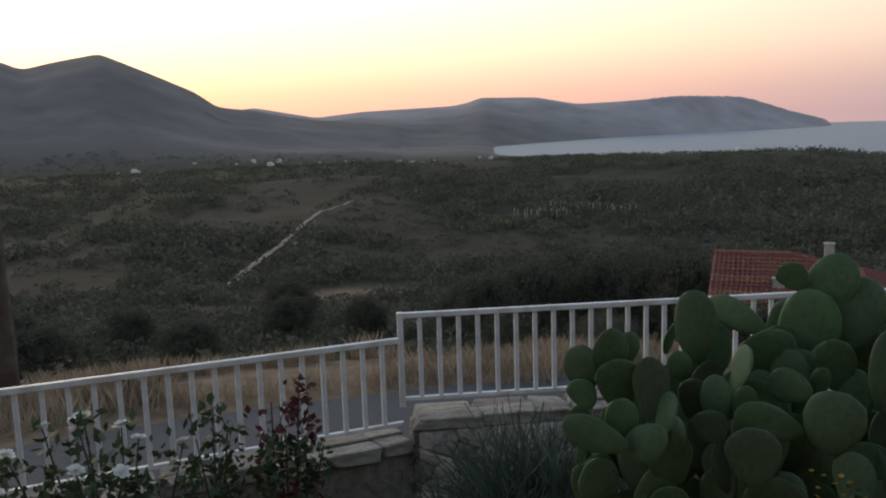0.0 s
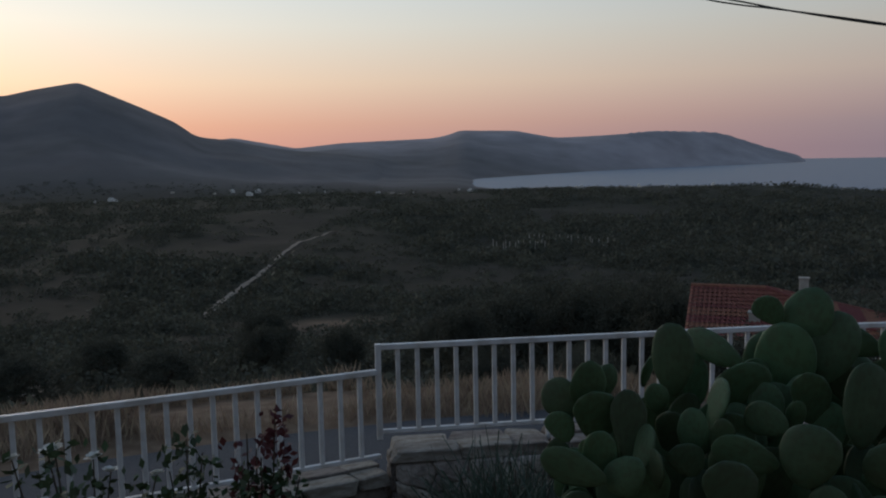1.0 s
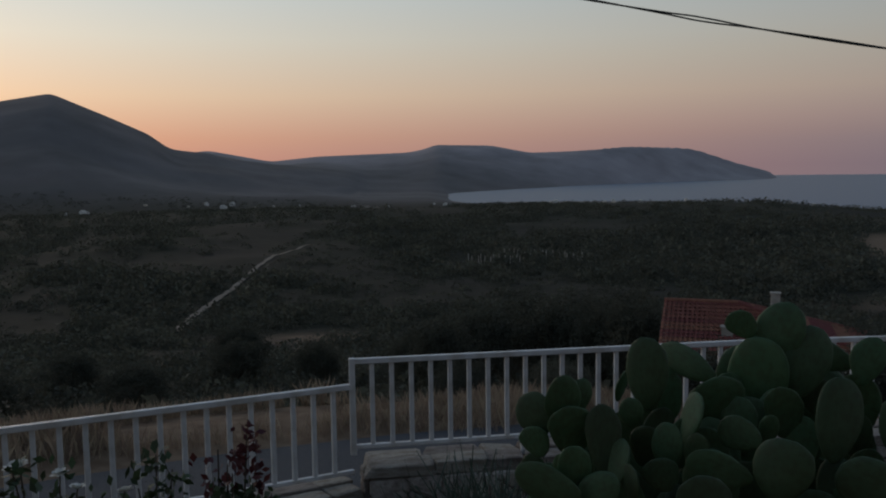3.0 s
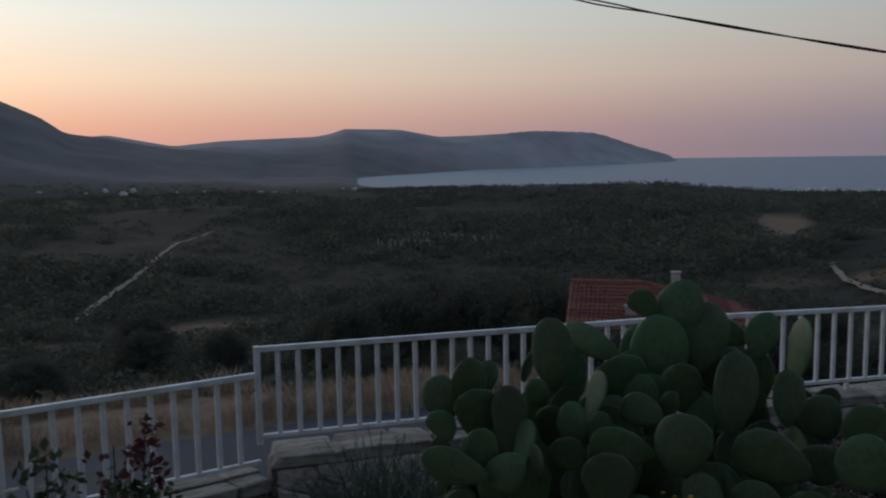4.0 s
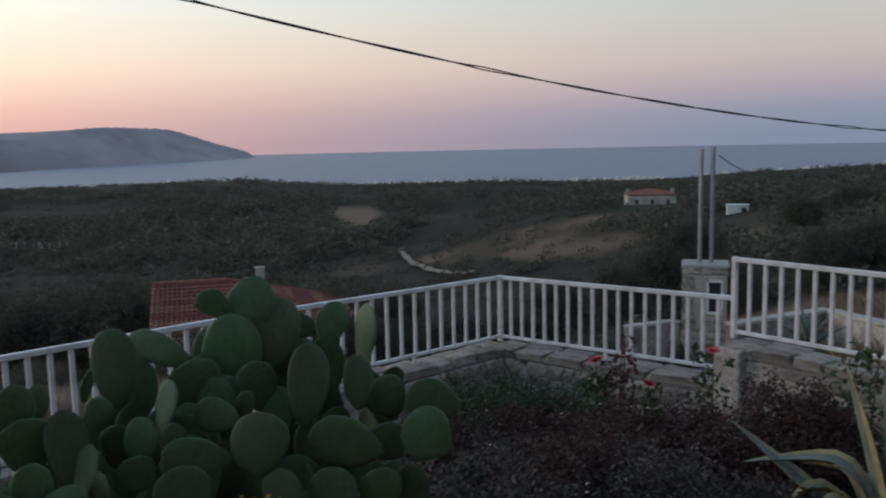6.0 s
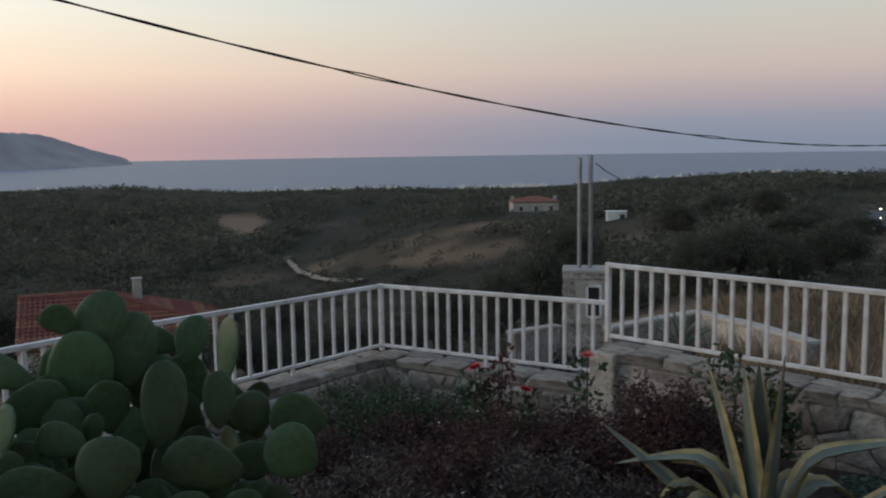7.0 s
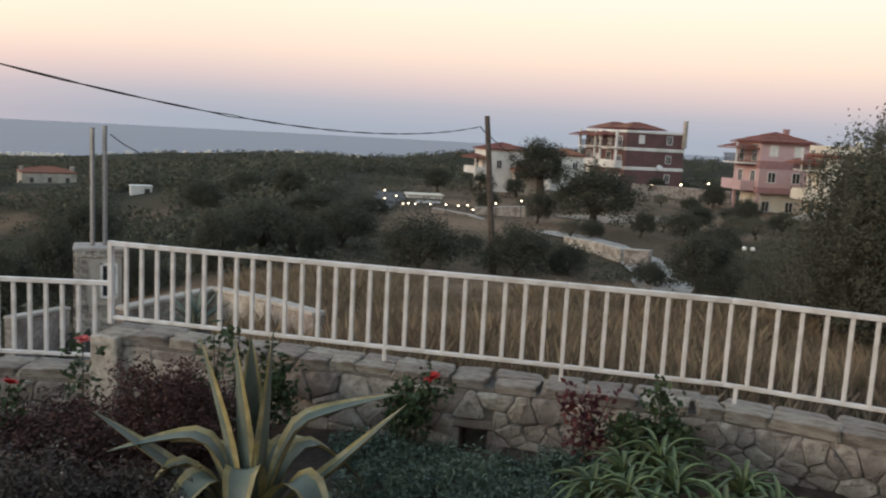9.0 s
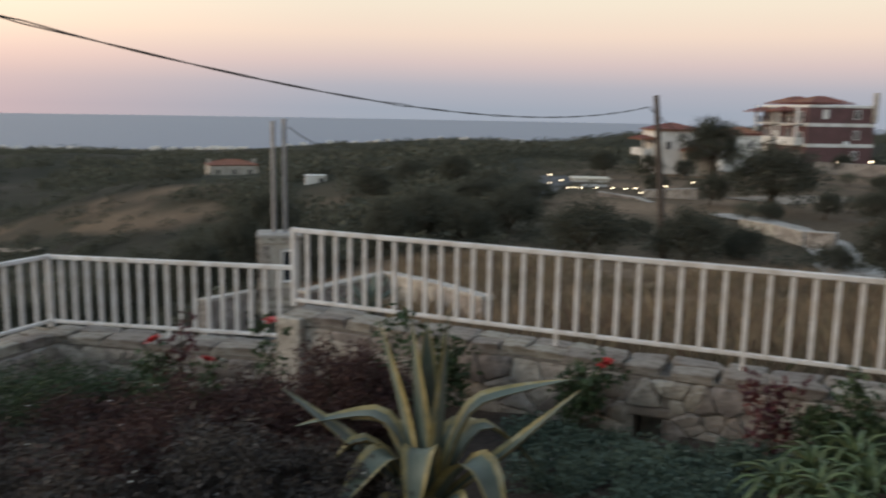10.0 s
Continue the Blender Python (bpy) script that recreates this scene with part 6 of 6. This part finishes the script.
def blue_agave():
    x, y, z = pz(58.6, 14.8, -12.6)
    a = empty("agave", x, y, land_at(x, y))
    tagged(a, "blue-grey agave behind the railing", "agave")
    top = z - land_at(x, y)
    part("core", tube_bm([(0, 0, -0.1), (0, 0, max(0.3, top - 0.1))], [0.12, 0.08], 8), STEM, a)
    for i in range(16):
        strap_leaf(a, i * 137.5, 0.75, 80 - 60 * i / 16, 10, 0.09, AGAVE_GREEN, None, 0.4, at=(0, 0, max(0.25, top - 0.2)))


blue_agave()


# ---- shrubs and roses ----
LAVENDER = material("grey_green_shrub_leaf", [(0.085, 0.125, 0.095), (0.14, 0.19, 0.145)], 0.8, 3, per_island=0.25, sheer=0.1)
DUSKY = material("dusky_red_shrub_leaf", [(0.055, 0.027, 0.026), (0.1, 0.055, 0.05)], 0.8, 3, per_island=0.4, sheer=0.1)
GREYBUSH = material("greyish_dry_shrub_leaf", [(0.07, 0.06, 0.055), (0.12, 0.105, 0.095)], 0.85, 3, per_island=0.4, sheer=0.1)
ROSE_LEAF = material("rose_leaf", [(0.035, 0.06, 0.028), (0.065, 0.095, 0.045)], 0.6, 4, per_island=0.3, sheer=0.15)
ROSE_RED_LEAF = material("young_red_rose_leaf", [(0.075, 0.02, 0.025), (0.12, 0.04, 0.045)], 0.6, 4, per_island=0.3, sheer=0.15)
RED_PETAL = material("red_petal", [(0.42, 0.02, 0.025), (0.6, 0.04, 0.04)], 0.55, 8, sheer=0.2)
PINK_PETAL = material("coral_petal", [(0.65, 0.13, 0.13), (0.78, 0.2, 0.19)], 0.55, 8, sheer=0.2)
WHITE_PETAL = material("white_petal", [(0.72, 0.72, 0.68), (0.82, 0.82, 0.78)], 0.6, 8, sheer=0.2)
YELLOW_PETAL = material("yellow_petal", [(0.45, 0.27, 0.03), (0.6, 0.4, 0.06)], 0.6, 8, sheer=0.2)


LAVENDER_DARK = material("lavender_leaf", [(0.05, 0.075, 0.058), (0.09, 0.125, 0.095)], 0.8, 3, per_island=0.25, sheer=0.1)


def bed_z(x, y):
    return -0.12 + 0.42 * float(sstep(x + 0.4 * y, 3.6, 5.6)) * (1 - 0.9 * float(sstep(y, 3.4, 5.0))) + 0.35 * float(fbm(np.array(x * 0.9), np.array(y * 0.9), 4))


def shrub(name, x, y, rad, top, mat, seed, label, leaf=0.05, n=70, per=40, aspect=3.0, up=0.0, flowers=0, petal=None, category="shrub", spiky=False):
    """A low shrub whose crown reaches from the bed to z = top."""
    rs = np.random.RandomState(seed)
    z0 = bed_z(x, y) - 0.03
    ob = empty(name, x, y, z0)
    tagged(ob, label, category)
    h = top - z0
    bm = bmesh.new()
    for k in range(9):
        a = rs.uniform(0, 2 * math.pi)
        q = rad * rs.uniform(0.3, 0.75)
        tube_bm([(0.03 * math.cos(a), 0.03 * math.sin(a), -0.05), (q * 0.5 * math.cos(a), q * 0.5 * math.sin(a), h * 0.4), (q * math.cos(a), q * math.sin(a), h * 0.8)], [0.014, 0.01, 0.004], 5, bm)
    part("woody_base", bm, BARK, ob)
    if spiky:
        m = n * per
        u = rs.normal(size=(m, 3))
        u[:, 2] = np.abs(u[:, 2]) + 0.35
        u /= np.linalg.norm(u, axis=1, keepdims=True)
        root = np.stack([rs.normal(size=m) * rad * 0.45, rs.normal(size=m) * rad * 0.45, rs.rand(m) * h * 0.5], -1)
        ln = rs.uniform(0.5, 1.0, m) * h * 0.55
        tip = root + u * ln[:, None]
        sd = np.cross(u, rs.normal(size=(m, 3)))
        sd /= np.linalg.norm(sd, axis=1, keepdims=True)
        sd *= leaf * 0.12
        v = np.stack([root - sd, root + sd, tip + sd * 0.8, tip - sd * 0.3], 1).reshape(-1, 3)
        f = np.arange(4 * m).reshape(-1, 4)
    else:
        p = clumps(rs, n, rad, rad, h * 0.5, per, rad * 0.1) + [0, 0, h * 0.5]
        p[:, 2] = np.clip(p[:, 2], 0.02, None)
        v, f = leaf_tris(p, rs.uniform(0.6, 1.3, len(p)) * leaf, rs, aspect, up)
    tri_soup("foliage", v, f, mat, ob)
    for k in range(flowers):
        a, q = rs.uniform(0, 2 * math.pi), rad * rs.uniform(0.2, 0.95)
        flower(ob, (q * math.cos(a), q * math.sin(a), h * rs.uniform(0.75, 1.02)), 0.011, petal, seed + k, small=True)
    return ob


def flower(parent, at, r, petal, seed, small=False):
    """A bloom of overlapping cupped petals."""
    rnd = random.Random(seed)
    bm = bmesh.new()
    rings = ((5, 0.55, 60), (5, 0.9, 30)) if small else ((4, 0.35, 78), (5, 0.6, 58), (6, 0.85, 38), (6, 1.0, 15))
    for cnt, reach, tilt in rings:
        for i in range(cnt):
            a = 2 * math.pi * i / cnt + rnd.uniform(-0.3, 0.3)
            t = radians(tilt + rnd.uniform(-8, 8))
            u = Vector((math.cos(a), math.sin(a), 0))
            s = Vector((-math.sin(a), math.cos(a), 0))
            out = u * math.cos(t) + Vector((0, 0, math.sin(t)))
            vs = [bm.verts.new(u * r * 0.1), bm.verts.new(out * r * reach * 0.6 + s * r * 0.42), bm.verts.new(out * r * reach + s * r * 0.2 + u * r * 0.1),
                  bm.verts.new(out * r * reach - s * r * 0.2 + u * r * 0.1), bm.verts.new(out * r * reach * 0.6 - s * r * 0.42)]
            bm.faces.new(vs)
    ob = part("bloom", bm, petal, parent)
    ob.matrix_basis = pose(at[0], at[1], at[2], rnd.uniform(-25, 25), rnd.uniform(-25, 25), 0)
    return ob


def rose_bush(x, y, tops, leaf_mat, seed, label, petal=None, bloom=0.05, young=None, dense=26, low=None):
    """Upright canes ending at 'tops' (x, y, z), each with compound leaves and perhaps a bloom."""
    rs = np.random.RandomState(seed)
    z0 = bed_z(x, y) - 0.03
    ob = empty("rose_bush", x, y, z0)
    tagged(ob, label, "rose bush")
    pts = []
    for i, (tx, ty, tz) in enumerate(tops):
        end = Vector((tx - x, ty - y, tz - z0))
        mid = end * 0.5 + Vector((rs.uniform(-0.06, 0.06), rs.uniform(-0.06, 0.06), 0.08))
        part("cane", tube_bm([(0.05 * math.cos(i * 2.0), 0.05 * math.sin(i * 2.0), -0.05), mid, end], [0.011, 0.008, 0.004], 6), BARK, ob)
        for k in range(dense):
            t = rs.uniform(0.3, 0.98)
            p = mid.lerp(end, (t - 0.5) * 2) if t > 0.5 else Vector((0, 0, 0)).lerp(mid, t * 2)
            c = np.array(p) + rs.normal(size=3) * [0.07, 0.07, 0.05]
            pts.append(c + rs.normal(size=(6, 3)) * 0.032)
        if petal is not None:
            flower(ob, end, bloom, petal, seed + i)
    p = np.concatenate(pts)
    v, f = leaf_tris(p, rs.uniform(0.045, 0.08, len(p)), rs, 1.7)
    tri_soup("foliage", v, f, leaf_mat, ob)
    return ob


def garden_plants():
    # grey-green lavender beside the prickly pear
    shrub("lavender_bush", 0.42, 5.2, 0.46, 1.22, LAVENDER_DARK, 41, "grey-green lavender bush with upright narrow leaves", 0.05, 60, 40, spiky=True)
    shrub("lavender_bush", 0.95, 4.9, 0.42, 1.10, LAVENDER_DARK, 42, "grey-green lavender bush beside the prickly pear", 0.05, 55, 40, spiky=True)
    shrub("lavender_bush", 0.1, 4.8, 0.42, 1.0, LAVENDER_DARK, 43, "low grey-green lavender bush", 0.05, 50, 40, spiky=True)
    # low ground cover below the east wall
    for i, (x, y, r, t) in enumerate(((6.7, 1.75, 0.45, 0.5), (6.55, 1.15, 0.45, 0.5), (6.3, 1.5, 0.4, 0.46), (6.75, 2.3, 0.4, 0.48), (6.2, 0.85, 0.4, 0.5), (5.9, 1.2, 0.4, 0.44), (6.1, 2.0, 0.4, 0.44), (6.9, 0.7, 0.35, 0.5))):
        shrub("low_shrub", x, y, r, t - (0.16 if 1.2 < y < 2.1 and x > 6.4 else 0.06), LAVENDER, 50 + i, "low blue-grey ground-cover shrub below the stone wall", 0.045, 60, 40, 2.2, flowers=3, petal=WHITE_PETAL)
    # dusky shrubs in the corner bed
    for i, (x, y, r, t, m) in enumerate(((4.35, 5.1, 0.62, 0.74, 1), (4.95, 4.6, 0.6, 0.72, 0), (5.5, 4.2, 0.55, 0.70, 0), (3.75, 4.7, 0.55, 0.80, 1), (4.5, 4.15, 0.5, 0.66, 1), (5.0, 5.6, 0.6, 0.6, 0),
                                          (4.0, 5.9, 0.6, 0.66, 0), (3.2, 5.3, 0.5, 0.72, 1), (5.9, 4.9, 0.5, 0.62, 0), (4.2, 3.6, 0.45, 0.72, 1), (5.65, 3.55, 0.52, 0.98, 2), (3.0, 6.1, 0.5, 0.7, 0), (4.75, 3.35, 0.4, 0.62, 0),
                                          (6.3, 3.7, 0.4, 0.55, 0), (3.4, 3.8, 0.45, 0.8, 1), (5.25, 6.45, 0.68, 0.8, 3), (5.75, 5.95, 0.6, 0.72, 3),
                                          (2.75, 4.35, 0.5, 0.86, 1), (3.0, 3.35, 0.45, 0.84, 0), (3.65, 3.15, 0.42, 0.7, 1), (2.6, 5.3, 0.5, 0.8, 0), (3.9, 4.15, 0.5, 0.74, 0), (4.5, 2.95, 0.38, 0.62, 1), (2.55, 3.7, 0.4, 0.9, 0))):
        mat = (DUSKY, GREYBUSH, DUSKY, ROSE_LEAF)[m]
        lab = ("dusky red-brown low shrub with tiny pale flowers", "greyish dry shrub with tiny white flowers", "rounded dark red-brown shrub", "dark green shrub against the corner wall")[m]
        shrub("low_shrub" if m != 2 else "round_shrub", x, y, r * (0.95 + 0.35 * ((i * 7) % 5) / 4), t + 0.18 - 0.24 * float(sstep(y, 3.9, 5.2)) + 0.2 * ((i * 3) % 4) / 3 - 0.1, mat, 70 + i, lab, 0.04, 110, 70, 2.4, flowers=(2 if m < 2 else 0), petal=WHITE_PETAL)
    shrub("flowering_shrub", 1.34, 2.95, 0.2, 1.74, ROSE_LEAF, 91, "small shrub with yellow flowers under the cactus", 0.03, 26, 30, 2.0, flowers=34, petal=YELLOW_PETAL)
    # roses
    rose_bush(-1.95, 4.2, [(-2.18, 4.06, 1.54), (-2.05, 4.24, 1.53), (-1.77, 4.25, 1.40), (-1.78, 4.03, 1.31), (-2.35, 4.0, 1.42), (-1.55, 4.3, 1.36), (-2.0, 4.0, 1.33), (-1.9, 4.35, 1.44), (-2.12, 4.3, 1.5)], ROSE_LEAF, 101,
              "bushy rose with small white blooms below the railing", WHITE_PETAL, 0.045, dense=20)
    rose_bush(-2.5, 3.9, [(-2.5, 3.85, 1.38), (-2.4, 4.1, 1.36), (-2.6, 4.0, 1.45), (-2.3, 3.8, 1.3)], ROSE_LEAF, 102, "rose bush with white blooms beside the path", WHITE_PETAL, 0.045, dense=20)
    rose_bush(-1.45, 4.55, [(-1.47, 4.57, 1.46), (-1.40, 4.62, 1.36), (-1.55, 4.5, 1.30)], ROSE_LEAF, 103, "green rose shoots with dark leaves", None, dense=30)
    rose_bush(-1.1, 4.8, [(-1.18, 4.76, 1.42), (-1.04, 4.89, 1.47), (-1.15, 4.85, 1.3)], ROSE_RED_LEAF, 104, "rose bush with dark red young shoots", None, dense=20)
    rose_bush(-1.12, 4.72, [(-1.2, 4.7, 1.22), (-1.0, 4.82, 1.2), (-1.1, 4.75, 1.28), (-0.9, 4.85, 1.12)], ROSE_LEAF, 105, "leafy green rose under red shoots", None, dense=30)
    rose_bush(5.45, 5.1, [(5.38, 5.29, 1.03)], ROSE_LEAF, 106, "rose bush with a deep red bloom by the wall", RED_PETAL, 0.075, dense=60)
    rose_bush(5.4, 4.75, [(5.38, 4.7, 0.95)], ROSE_LEAF, 107, "low rose with a dark red bloom", RED_PETAL, 0.07, dense=40)
    rose_bush(5.8, 4.45, [(5.78, 4.38, 1.23)], ROSE_LEAF, 108, "tall rose stem with a coral pink bloom", PINK_PETAL, 0.06, dense=22)
    rose_bush(5.55, 5.2, [(5.55, 5.11, 1.26), (5.6, 5.2, 1.12)], ROSE_RED_LEAF, 109, "rose shoot with reddish young leaves", None, dense=16)
    rose_bush(7.0, 2.05, [(7.01, 1.9, 0.93)], ROSE_LEAF, 110, "climbing rose with a bright red bloom on the wall", RED_PETAL, 0.072, dense=40)
    rose_bush(6.98, 2.1, [(7.02, 2.1, 0.86), (6.95, 2.2, 0.8), (7.0, 2.0, 0.72)], ROSE_LEAF, 111, "leafy rose branches against the stone wall", None, dense=34)
    rose_bush(6.95, 0.55, [(6.95, 0.56, 1.0), (6.97, 0.42, 1.0), (6.95, 0.75, 0.98)], ROSE_RED_LEAF, 112, "rose with dark red young leaves on the wall", None, dense=18)
    rose_bush(6.95, 0.1, [(6.98, 0.05, 1.14), (6.9, 0.2, 0.9), (6.9, -0.1, 0.88), (6.92, 0.3, 0.82), (6.88, -0.25, 0.8), (6.9, 0.4, 0.78)], ROSE_LEAF, 113, "bushy green rose below the railing", None, dense=44)
    rose_bush(6.1, 3.35, [(6.07, 3.33, 1.45), (6.1, 3.2, 1.4), (6.05, 3.4, 1.32)], ROSE_LEAF, 114, "sparse rose canes reaching above the agave", None, dense=12)
    rose_bush(6.8, 3.3, [(6.85, 3.3, 1.0), (6.85, 3.2, 0.85)], ROSE_LEAF, 115, "dark rose foliage against the wall", None, dense=50)


garden_plants()
